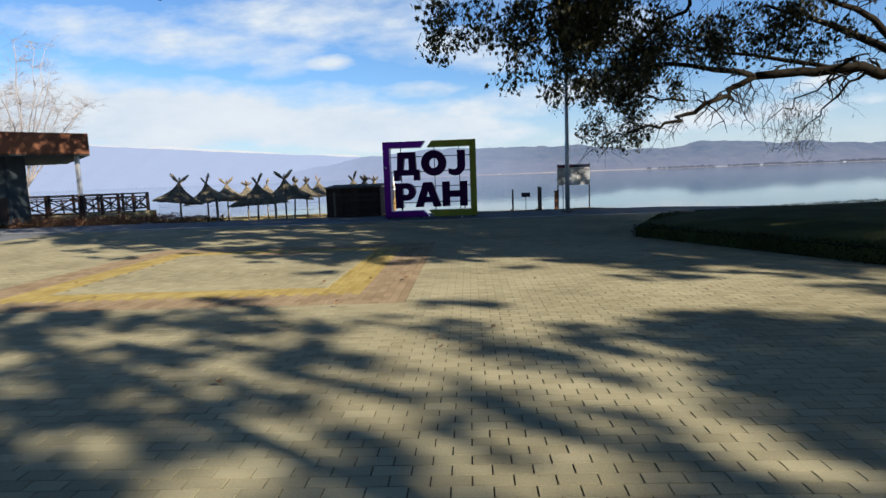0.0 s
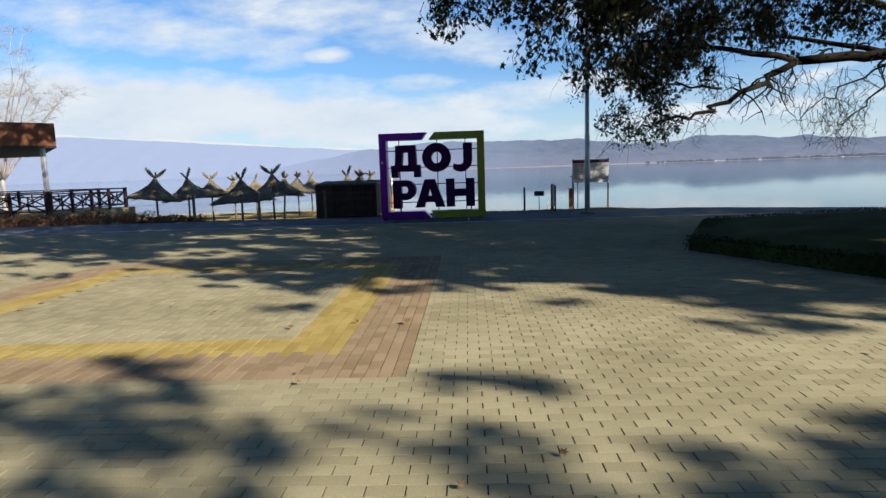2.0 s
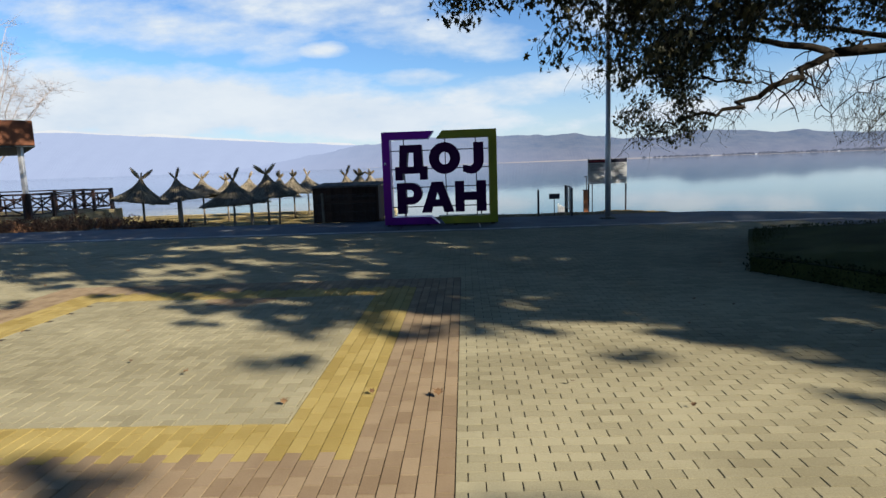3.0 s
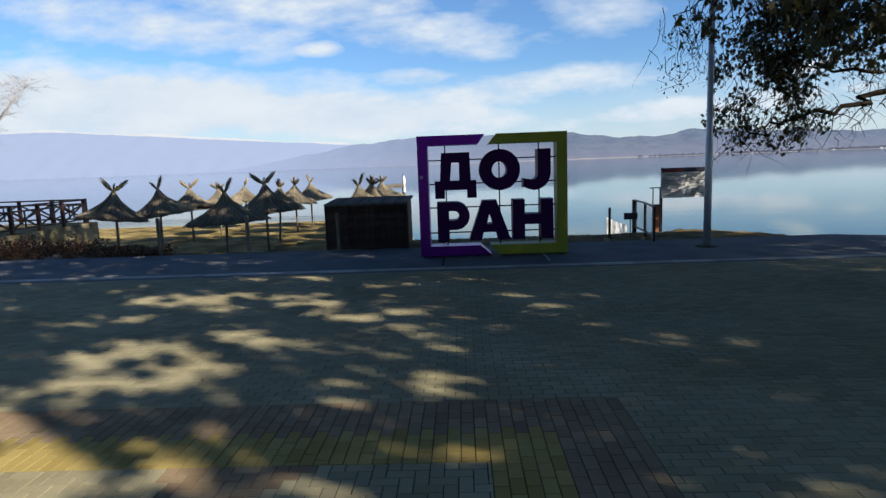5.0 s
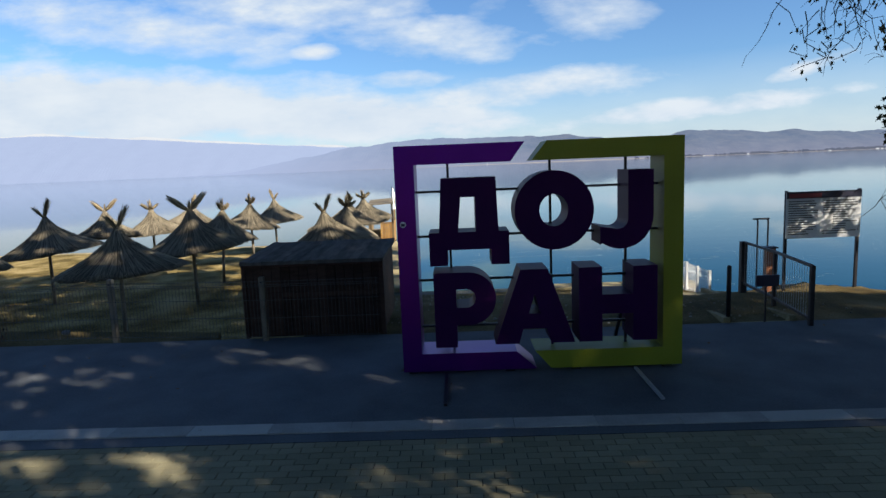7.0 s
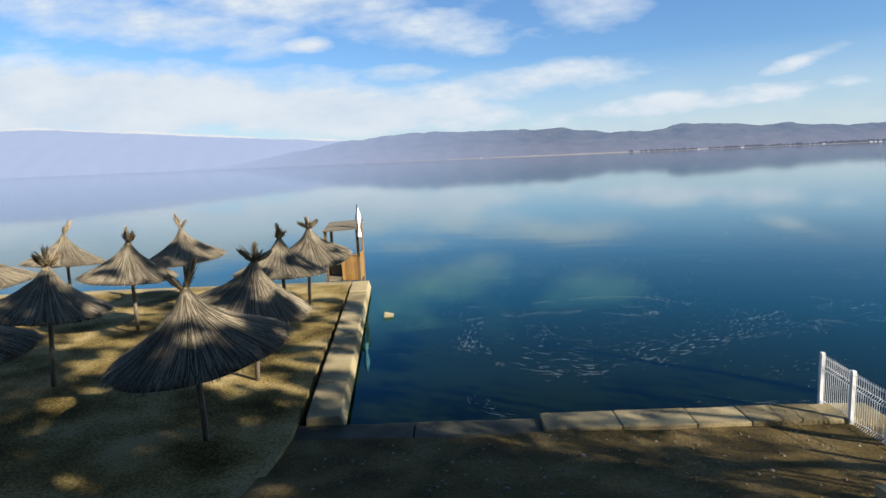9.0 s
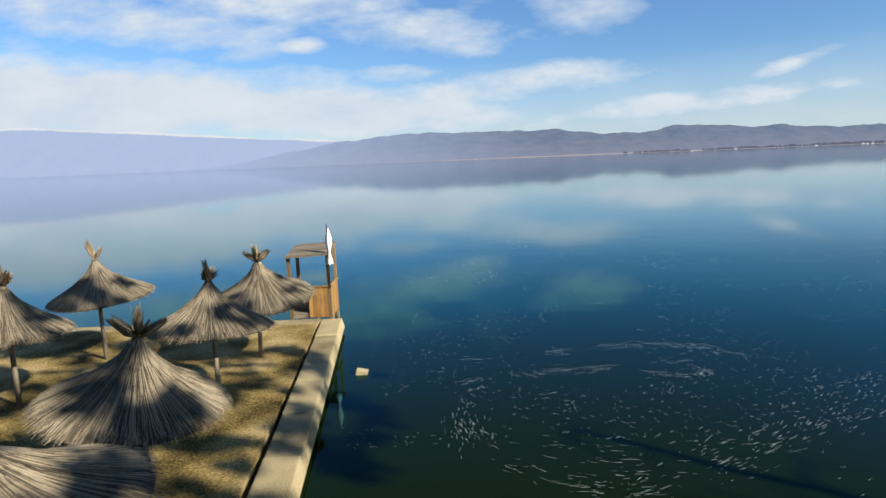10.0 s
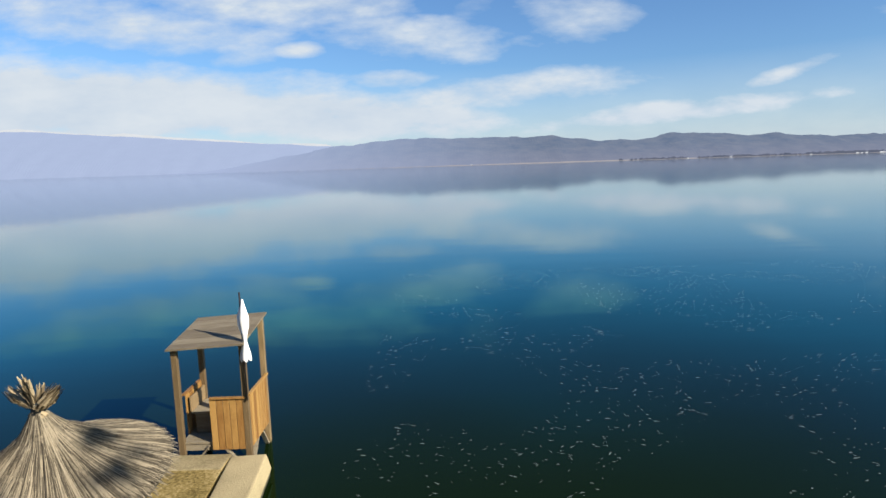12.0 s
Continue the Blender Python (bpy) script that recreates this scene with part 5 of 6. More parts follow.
# the long-limbed tree on the shore, its lowest limb hanging over the walk
plane_tree(21, (21.0, 1.6, -0.6), (20.6, 1.6, 4.2),
           [((20.6, 1.6, 4.4), (14.2, 2.4, 4.85), 0.24, 0.15, 0.25), ((14.2, 2.4, 4.85), (11.9, 2.4, 3.55), 0.12, 0.085, 0.0), ((11.9, 2.4, 3.55), (9.3, 2.3, 2.88), 0.08, 0.04, 0.0), ((9.3, 2.3, 2.88), (7.9, 2.4, 2.25), 0.035, 0.01, 0.05), ((9.9, 2.3, 3.05), (8.7, 2.3, 4.3), 0.03, 0.01, 0.0), ((14.0, 2.4, 4.9), (8.4, 1.6, 5.6), 0.12, 0.03, 0.1),
            ((20.6, 1.6, 4.4), (14.5, -1.6, 6.6), 0.2, 0.06, 0.3), ((20.6, 1.6, 4.4), (16, 5.5, 8.2), 0.2, 0.06, 0.3), ((17.0, 2.0, 4.9), (11.2, 4.5, 6.6), 0.1, 0.03, 0.1),
            ((18.2, 2.1, 4.8), (17.2, 5.2, 2.4), 0.06, 0.012, 0.3), ((18.0, 2.3, 4.9), (15.8, 5.2, 3.0), 0.05, 0.012, 0.3), ((10.6, 2.7, 6.0), (6.9, 3.7, 5.9), 0.05, 0.012, 0.3), ((11.6, 2.2, 4.0), (9.0, 3.2, 4.4), 0.05, 0.012, 0.1)],
           [((8.9, 2.4, 3.0), (1.5, 1.3, 0.8), 230, 6, 0.13, 1.1, -0.05), ((9.6, 2.6, 4.7), (2.1, 1.8, 1.3), 360, 8, 0.15), ((9.1, 2.4, 5.0), (1.6, 1.2, 0.7), 190, 8, 0.15, 0.9, -0.2), ((9.2, 2.4, 4.1), (0.75, 0.8, 0.4), 50, 8, 0.14, 0.9, -0.3), ((11.0, 2.8, 6.4), (2.8, 2.2, 1.1), 380, 8, 0.14), ((14.5, 1.5, 6.3), (3.6, 2.6, 0.6), 220, 7, 0.13, 0.7, 0.08), ((17, 1.0, 8.0), (5.0, 2.4, 1.2), 420, 8, 0.15, 0.5, 0.0),
            ((17.2, 5.0, 3.0), (1.4, 0.7, 1.2), 50, 3, 0.08, 0.5, -1.0), ((7.0, 3.7, 4.8), (0.6, 0.5, 1.1), 26, 3, 0.09, 0.5, -1.0)],
           0.15, "spreading plane tree with a low drooping limb over the shore", 14, 0.38,
           ((7.5, 3.6, 5.9, 0.9, 2.0, 10), (16.8, 5.1, 3.6, 1.3, 1.9, 26), (12.5, 2.3, 4.3, 1.6, 1.3, 14), (14.6, 2.6, 4.6, 1.6, 1.6, 14)))
# the tree on the lawn; its dense crown above the square is unseen, placed for shade
plane_tree(22, (15.5, -11.8, 0.3), (15.1, -11.6, 5.2),
           [((15.1, -11.6, 5.2), (8.2, -5.6, 6.0), 0.22, 0.07, 0.5), ((15.1, -11.6, 5.0), (4.0, -10.0, 9.4), 0.24, 0.07, 0.5), ((15.1, -11.6, 5.2), (9.5, -14.5, 9.2), 0.2, 0.06, 0.4), ((15.1, -11.6, 5.2), (18.5, -8.0, 9.2), 0.2, 0.06, 0.4),
            ((10.5, -7.3, 6.0), (4.4, -6.0, 5.4), 0.09, 0.02, 0.3), ((9.4, -6.4, 6.0), (7.2, -4.6, 4.2), 0.07, 0.02, 0.2), ((11.0, -8.6, 6.6), (-2.5, -10.6, 9.6), 0.12, 0.03, 0.5)],
           # the last leaf cloud stands out of view and blocks skylight
           [((3.3, -6.0, 5.2), (1.7, 1.2, 0.9), 260, 7, 0.145), ((5.2, -6.0, 4.6), (1.6, 1.4, 1.4), 420, 8, 0.145), ((6.9, -5.4, 5.0), (1.6, 1.4, 1.6), 600, 8, 0.145), ((6.0, -5.8, 5.5), (0.8, 0.8, 1.3), 270, 8, 0.14, 0.5, -1.0), ((11.4, -3.6, 5.1), (2.9, 1.3, 0.9), 560, 8, 0.14), ((17.0, -13.0, 6.5), (4.0, 3.5, 2.2), 900, 8, 0.24, 0.5, -0.4)],
           0.20, "large brown-green plane tree, its unseen high crown over the square placed for shade", 9, 0.45, overhead=SHADE_CANOPY["lawn"])
# an unseen neighbour nearer the shore, all crown, added to shade the walk
plane_tree(24, (19.5, -5.0, 0.2), (19.2, -4.9, 6.0),
           [((19.2, -4.9, 6.0), (8.0, -4.5, 10.2), 0.22, 0.06, 0.6), ((19.2, -4.9, 6.0), (14.0, -1.5, 10.0), 0.2, 0.06, 0.4), ((12.0, -4.6, 9.2), (2.0, -4.2, 10.4), 0.12, 0.03, 0.4)],
           [],
           0.21, "tall unseen plane tree by the shore, its broad dense crown placed for shade", 9, 0.42, overhead=SHADE_CANOPY["shore"])
# the unseen tree behind the walk's beginning, thinner leaved, placed for its dappled shade
plane_tree(23, (17.0, -28.0, 0.0), (16.7, -27.8, 5.0),
           [((16.7, -27.8, 5.0), (8.5, -26.0, 8.6), 0.22, 0.06, 0.4), ((16.7, -27.8, 5.0), (10.5, -30.5, 8.8), 0.2, 0.05, 0.4), ((16.7, -27.8, 5.0), (20.5, -24.5, 9.0), 0.2, 0.05, 0.4), ((12.5, -26.9, 7.2), (6.5, -28.4, 8.0), 0.1, 0.03, 0.2),
            ((13.5, -27.0, 6.8), (10.0, -24.4, 8.0), 0.1, 0.03, 0.2)],
           [((15.0, -33.0, 8.0), (12.0, 4.0, 3.0), 900, 8)],
           0.20, "tall unseen plane tree, its thinning brown-green crown placed for dappled shade", 12, 0.45, overhead=SHADE_CANOPY["start"])


def tree_belt():
    """An added, unseen belt of dense trees behind and beside the walk that blocks low skylight."""
    rng = random.Random(41)
    verts, faces = [], []
    for i in range(5200):
        a = radians(rng.uniform(-170, 12))
        r = rng.uniform(50, 60)
        x, y = r * math.cos(a), -8 + r * math.sin(a)
        top = 13 + 4 * noise.noise((a * 5, 0, 0))
        z = top * rng.random() ** 0.8
        m = Euler((rng.uniform(0, 6), rng.uniform(0, 6), rng.uniform(0, 6))).to_matrix()
        k = rng.uniform(0.7, 1.6)
        b = len(verts)
        verts += [Vector((x, y, z)) + m @ Vector((px * k, py * k, 0)) for px, py in LEAF]
        faces += [tuple(b + e for e in f) for f in LEAF_FACES]
    put("park_trees", mesh_of("park_trees", verts, faces, M_LEAF), label="dark unseen belt of trees added round the square to block low skylight", category="trees", kind="stuff")


tree_belt()


def bare_tree():
    rng = random.Random(31)
    t = thing("bare_tree", (-33.0, 26.0, -1.3), "pale leafless tree with fine upright twigs behind the pavilion", "tree")
    bm = bmesh.new()
    limb(bm, rng, (0, 0, 0), (0.2, 0, 3.2), 0.22, 0.16, 8, 0.08)
    part("trunk", bm, M_TWIGPALE, t)
    for i in range(17):
        bm = bmesh.new()
        a = i * math.tau / 11 + rng.uniform(-0.2, 0.2)
        e = Vector((math.cos(a) * rng.uniform(2.5, 7.5), math.sin(a) * rng.uniform(2.0, 5.0), rng.uniform(8.0, 15.0)))
        pts = limb(bm, rng, (0.2, 0, 3.0), e, 0.07, 0.02, 5, 0.18, 7)
        for j in range(44):
            p = pts[rng.randrange(2, len(pts))]
            d = Vector((rng.gauss(0, 0.7), rng.gauss(0, 0.7), rng.uniform(-0.2, 1.1))).normalized() * rng.uniform(0.9, 2.4)
            q = [p, p + d * 0.5 + Vector((rng.gauss(0, 0.08),) * 3), p + d + Vector((0, 0, -0.1))]
            tube(bm, q, [0.011, 0.008, 0.004], 3, False)
            for k in range(5):
                d2 = Vector((rng.gauss(0, 0.7), rng.gauss(0, 0.7), rng.uniform(-0.4, 0.9))).normalized() * rng.uniform(0.3, 0.7)
                tube(bm, [q[1], q[1] + d2 * 0.6, q[1] + d2], [0.008, 0.006, 0.003], 3, False)
        part("branch", bm, M_TWIGPALE, t)


bare_tree()

# ---- lamp pole, notice board, railings, fence ----


def street_pole():
    p = thing("lamp_pole", (6.68, 0.50, -0.012), "tall plain galvanised steel pole on a concrete collar", "pole")
    bm = bmesh.new()
    tube(bm, [(0, 0, 0), (0, 0, 2.5), (0, 0, 2.52), (0, 0, 8.6)], [0.085, 0.08, 0.07, 0.055], 18)
    part("shaft", bm, M_GALV, p)
    # the collar is coloured dark to stand for the shadow round the pole
    bm = bmesh.new()
    tube(bm, [(0, 0, 0.0), (0, 0, 0.04), (0, 0, 0.05)], [0.27, 0.20, 0.1], 18)
    part("collar", bm, M_CONC_DK, p, "concrete collar coloured dark for the ring of shadow")
    bm = bmesh.new()
    tube(bm, [(0, 0, 8.5), (0.1, 0, 8.75), (0.5, 0, 8.85), (1.0, 0, 8.85)], [0.05, 0.04, 0.035, 0.03], 10)
    part("arm", bm, M_GALV, p)
    part("lamp_head", boxed(0.95, 1.5, -0.11, 0.11, 8.80, 8.90, 0.03), M_GALV, p)


street_pole()


def notice_board():
    b = thing("notice_board", (7.58, 4.46, -0.12), "grey printed notice board with a navy and red header", "notice board")
    for x in (-0.68, 0.66):
        part("post", boxed(x - 0.025, x + 0.025, -0.025, 0.025, 0, 1.90, 0.004), M_ROD, b)
    panel = part("panel", boxed(-0.70, 0.68, -0.045, -0.027, 1.0, 1.88, 0.004), M_BOARD, b, "grey printed panel")
    part("header", boxed(-0.70, 0.68, -0.052, -0.047, 1.75, 1.88, 0.001), M_BOARD_HEAD, panel, "navy header band")
    part("header_patch", boxed(-0.66, -0.06, -0.056, -0.053, 1.765, 1.845, 0.001), M_BOARD_RED, panel, "red header patch")
    rng = random.Random(5)
    for i in range(15):
        z = 1.70 - i * 0.044
        for x0, x1 in ((-0.66, -0.10), (-0.02, 0.63)):
            part("print_line", boxed(x0, x0 + (x1 - x0) * rng.uniform(0.6, 1.0), -0.050, -0.0465, z - 0.012, z + 0.006, 0.0005), M_INK, panel)
    part("print_patch", boxed(-0.12, 0.16, -0.0535, -0.0505, 1.14, 1.44, 0.001), M_WHITE, panel, "pale faded picture")


notice_board()


def landing_rail():
    r = thing("landing_rail", (0, 0, 0), "dark steel handrail beside the landing with a thin mesh panel", "railing")
    pts = [(6.07, 4.34, -0.12), (6.0, 3.05, -0.06), (5.80, 1.62, -0.03)]
    for i, (x, y, z) in enumerate(pts):
        w = 0.055 if i == 0 else 0.03
        part("post", boxed(x - w, x + w, y - w, y + w, z, 0.87, 0.004), M_ROD, r)
    for z in (0.86, 0.08):
        for a, b in zip(pts, pts[1:]):
            bm = bmesh.new()
            beam(bm, (a[0], a[1], z), (b[0], b[1], z), 0.04)
            part("rail", bm, M_ROD, r)
    for a, b in zip(pts, pts[1:]):
        for k in range(1, 16):
            bm = bmesh.new()
            x, y = a[0] + (b[0] - a[0]) * k / 16, a[1] + (b[1] - a[1]) * k / 16
            beam(bm, (x, y, 0.09), (x, y, 0.85), 0.004)
            part("bar", bm, M_GALV, r)
    box_sign = thing("notice_plate", (5.28, 1.86, -0.03), "small dark blank plate on a short post", "sign")
    part("plate", boxed(-0.17, 0.17, -0.02, 0.02, 0.57, 0.74, 0.006), M_BOARD_HEAD, box_sign)
    part("post", boxed(-0.012, 0.012, 0.022, 0.046, 0, 0.70, 0.004), M_ROD, box_sign)
    bollard = thing("bollard_post", (4.78, 2.0, -0.05), "single dark steel post at the edge of the paving", "post")
    bm = bmesh.new()
    tube(bm, [(0, 0, 0), (0, 0, 0.88), (0, 0, 0.90)], [0.034, 0.034, 0.022], 12)
    part("shaft", bm, M_ROD, bollard)
    cab = thing("service_box", (6.92, 5.05, -0.3), "narrow rust-orange service box with a dark cap", "box")
    part("body", boxed(-0.09, 0.09, -0.07, 0.07, 0, 0.92, 0.008), M_LIFEBUOY, cab)
    part("cap", boxed(-0.12, 0.12, -0.10, 0.10, 0.921, 0.95, 0.004), M_ROD, cab)
    hoop = thing("ladder_handrail", (7.25, 6.0, -0.5), "thin dark steel bathing ladder handrail", "ladder")
    for x in (-0.12, 0.10):
        bm = bmesh.new()
        tube(bm, [(x, 0, 0), (x, 0, 1.55), (x - 0.02, 0.0, 1.62)], 0.018, 8)
        part("stile", bm, M_ROD, hoop)
    bm = bmesh.new()
    tube(bm, [(-0.22, 0, 1.61), (0.12, 0, 1.61)], 0.018, 8)
    part("top_bar", bm, M_ROD, hoop)
    # low concrete cheek beside the landing ramp
    k = thing("ramp_cheek", (0, 0, 0), "sloping grey concrete ramp down to the landing", "ramp")
    bm = bmesh.new()
    pts = [(4.72, 1.9, -0.02), (5.7, 1.9, -0.02), (6.35, 6.9, -0.64), (5.35, 6.9, -0.64)]
    hi = [bm.verts.new(p) for p in pts]
    lo = [bm.verts.new((p[0], p[1], p[2] - 0.5)) for p in pts]
    bm.faces.new(hi)
    for q in range(4):
        bm.faces.new((lo[q], lo[(q + 1) % 4], hi[(q + 1) % 4], hi[q]))
    part("surface", bm, M_CONC, k)
    for s in (0, 1):
        bm = bmesh.new()
        a, b = (pts[0], pts[3]) if s == 0 else (pts[1], pts[2])
        beam(bm, (a[0], a[1], a[2] + 0.03), (b[0], b[1], b[2] + 0.03), 0.10, 0.12)
        part("cheek", bm, M_CONC, k)


landing_rail()


def wire_fence():
    f = thing("wire_fence", (0, 0, 0), "white coated wire mesh fence running to the water", "fence")
    a, b = Vector((6.66, 10.15, 0)), Vector((6.50, 6.9, 0))
    n = 4
    zs = [(-1.16, -0.19), (-1.14, -0.20), (-1.05, -0.19), (-0.95, -0.17), (-0.78, -0.13)]
    posts = []
    for i in range(n + 1):
        q = a.lerp(b, i / n)
        z0, z1 = zs[i]
        posts.append((q, z0, z1))
        part("post", boxed(q.x - 0.03, q.x + 0.03, q.y - 0.03, q.y + 0.03, z0 - 0.1, z1, 0.006), M_WHITEMETAL, f)
    for (p, p0, p1), (q, q0, q1) in zip(posts, posts[1:]):
        wires = 16
        for k in range(1, wires):
            s = k / wires
            c, z0, z1 = p.lerp(q, s), p0 + (q0 - p0) * s, p1 + (q1 - p1) * s
            bm = bmesh.new()
            zz = [(z0 + 0.05, 0), (z0 + 0.12, 0.0), (z0 + 0.16, 0.04), (z0 + 0.2, 0), (z1 - 0.26, 0), (z1 - 0.22, 0.04), (z1 - 0.18, 0), (z1 - 0.02, 0)]
            tube(bm, [(c.x + o, c.y, z) for z, o in zz], 0.0045, 4, False)
            part("wire", bm, M_WHITEMETAL, f)
        for up, lo in ((0.07, True), (0.19, True), (0.26, False), (0.06, False)):
            bm = bmesh.new()
            z0, z1 = (p0 + up, q0 + up) if lo else (p1 - up, q1 - up)
            beam(bm, (p.x, p.y, z0), (q.x, q.y, z1), 0.008)
            part("cross_wire", bm, M_WHITEMETAL, f)


wire_fence()

# ---- dry planting, stones, leaves, foam ----


def shrub_bed():
    rng = random.Random(12)
    verts, faces = [], []
    for i in range(13000):
        s = rng.random()
        x = -16.5 + 9.6 * s ** 1.1
        base = 2.3 + (3.0 if x < -12 else 3.0 * max(0, (-8 - x) / 4)) * rng.random()
        y = base + rng.uniform(-0.35, 0.35)
        hmax = 0.42 * (0.55 + 0.6 * noise.noise((x * 1.3, y * 1.3, 4))) * (1.0 if x < -7 else 0.55)
        z = rng.uniform(-0.25, max(0.06, hmax))
        k = rng.uniform(0.02, 0.055)
        m = Euler((rng.uniform(0, 6), rng.uniform(0, 6), rng.uniform(0, 6))).to_matrix()
        c = len(verts)
        verts += [Vector((x, y, z)) + m @ Vector(q) * k for q in ((-1, 0, 0), (0, -0.45, 0.1), (1.2, 0, 0), (0, 0.45, 0.1))]
        faces.append((c, c + 1, c + 2, c + 3))
    put("dry_shrubs", mesh_of("dry_shrubs", verts, faces, M_SHRUB), label="withered russet shrubs and dead leaves along the paving", category="shrubs", kind="stuff")
    slab("planting_bed", [(-17, 1.91), (-3.2, 1.91), (-3.4, 2.9), (-8.5, 3.6), (-11.5, 5.8), (-17, 6.0)], -1.5, -0.16, M_SHORE, label="strip of bare earth under shrubs", category="planting bed")
    for i in range(6):
        x, y = rng.uniform(-12.5, -5.5), rng.uniform(2.1, 3.0)
        bm = bmesh.new()
        bmesh.ops.create_icosphere(bm, subdivisions=2, radius=rng.uniform(0.07, 0.17))
        for v in bm.verts:
            v.co *= 1 + 0.25 * noise.noise(v.co * 9 + Vector((i, 0, 0)))
            v.co.z *= 0.65
        st = thing("stone", (x, y, -0.08), "rough pale field stone in the planting bed", "stone", "stones in the bed")
        part("rock", bm, M_STONE, st)


shrub_bed()


def ground_leaves():
    rng = random.Random(14)
    verts, faces = [], []
    spots = [(2.147, -13.527, 0.085), (-0.114, -12.912, 0.07), (1.62, -13.45, 0.05)]
    for i in range(150):
        spots.append((rng.uniform(-8, 9), rng.uniform(-20, 1.5), rng.uniform(0.025, 0.06)))
    for i in range(90):
        spots.append((rng.uniform(3.2, 5.2), rng.uniform(2.0, 3.6), rng.uniform(0.03, 0.06)))
    for x, y, k in spots:
        a, tilt = rng.uniform(0, 6.3), rng.uniform(0.1, 0.5)
        m = Euler((tilt, 0, a)).to_matrix()
        z = 0.012 if y < 1.9 else shore_height(x, y) + 0.02
        b = len(verts)
        verts += [Vector((x, y, z + k * 0.35)) + m @ Vector((px * k, py * k, (px * px) * k * 0.9)) for px, py in LEAF]
        faces += [tuple(b + e for e in f) for f in LEAF_FACES]
    put("fallen_leaves", mesh_of("fallen_leaves", verts, faces, M_DRYLEAF), label="dry brown fallen leaves scattered on the paving", category="leaves", kind="stuff")


ground_leaves()


def lake_foam():
    """Flecks of foam drawn out in curling streaks."""
    rng = random.Random(15)
    verts, faces = [], []

    def fleck(x, y, a, ln, wd):
        b = len(verts)
        n = 7
        for k in range(n):
            t = k * math.tau / n
            px, py = math.cos(t) * ln * rng.uniform(0.7, 1.1), math.sin(t) * wd * rng.uniform(0.6, 1.2)
            verts.append((x + px * math.cos(a) - py * math.sin(a), y + px * math.sin(a) + py * math.cos(a), WATER + 0.006))
        faces.append(tuple(range(b, b + n)))

    # streaks: way points x, y, half width, flecks
    streaks = (((1.15, 15.1, 1.2, 13.7, 2.3, 12.7, 3.6, 12.4, 5.6, 13.4, 8.1, 14.9, 11.5, 15.7), 0.20, 1000), ((2.6, 13.6, 4.0, 13.2, 6.2, 14.2, 9.0, 16.2, 12.5, 17.3), 0.35, 700),
               ((1.1, 11.5, 1.4, 10.8, 1.9, 10.4), 0.10, 50), ((3.6, 10.5, 6.0, 10.45, 9.0, 10.8, 12.0, 11.4), 0.18, 420), ((6.5, 12.0, 8.5, 12.5, 11.0, 13.6), 0.35, 220),
               ((2.5, 14.8, 3.2, 15.6, 4.6, 15.9, 6.5, 17.2), 0.5, 160), ((1.55, 16.4, 1.2, 15.7, 1.2, 14.8, 1.6, 13.9), 0.09, 60),
               ((3.2, 18.45, 4.4, 18.75, 5.3, 18.85, 6.1, 18.7, 6.9, 18.45, 7.35, 17.7), 0.16, 420), ((1.0, 16.75, 2.0, 17.0, 3.3, 17.25, 4.7, 17.35), 0.14, 260),
               ((5.1, 17.0, 5.5, 16.7, 6.15, 16.7, 6.4, 17.3, 6.0, 17.6, 5.3, 17.6), 0.10, 220), ((0.3, 18.3, 2.1, 18.15), 0.08, 60))
    for flat_pts, wide, n in streaks:
        xs, ys = flat_pts[0::2], flat_pts[1::2]
        at = np.concatenate(([0.0], np.cumsum(np.hypot(np.diff(xs), np.diff(ys)))))
        at = at / at[-1]
        for i in range(int(n * 0.8)):
            s = rng.random()
            x, y = float(np.interp(s, at, xs)), float(np.interp(s, at, ys))
            x2, y2 = float(np.interp(min(1, s + 0.03), at, xs)), float(np.interp(min(1, s + 0.03), at, ys))
            if noise.noise((x * 1.3, y * 1.3, 8)) < -0.1:
                continue
            fleck(x + rng.gauss(0, wide), y + rng.gauss(0, wide), math.atan2(y2 - y, x2 - x + 1e-4) + rng.gauss(0, 0.14), abs(rng.gauss(0.035, 0.05)) + 0.012, rng.uniform(0.0012, 0.0036))
    for i in range(7800):
        x, y = rng.uniform(-1, 19), 14 + 25 * rng.random() ** 1.35
        if noise.noise((x * 0.35, y * 0.35, 2)) < -0.05:
            continue
        grow = max(1.0, y / 17)
        fleck(x, y, rng.gauss(0, 0.4), (abs(rng.gauss(0.012, 0.016)) + 0.006) * grow, rng.uniform(0.002, 0.005) * grow)
    put("foam", mesh_of("foam", verts, faces, M_FOAM), label="white flecks of foam drifting in curling streaks", category="foam", kind="stuff")
    c = thing("floating_block", (-1.01, 17.5, WATER), "small yellowed foam block floating by the wall", "float")
    bm = boxed(-0.13, 0.13, -0.09, 0.09, -0.05, 0.10, 0.02)
    bmesh.ops.rotate(bm, verts=bm.verts, matrix=Matrix.Rotation(0.2, 3, "Y"))
    part("block", bm, M_CRATE, c)


lake_foam()


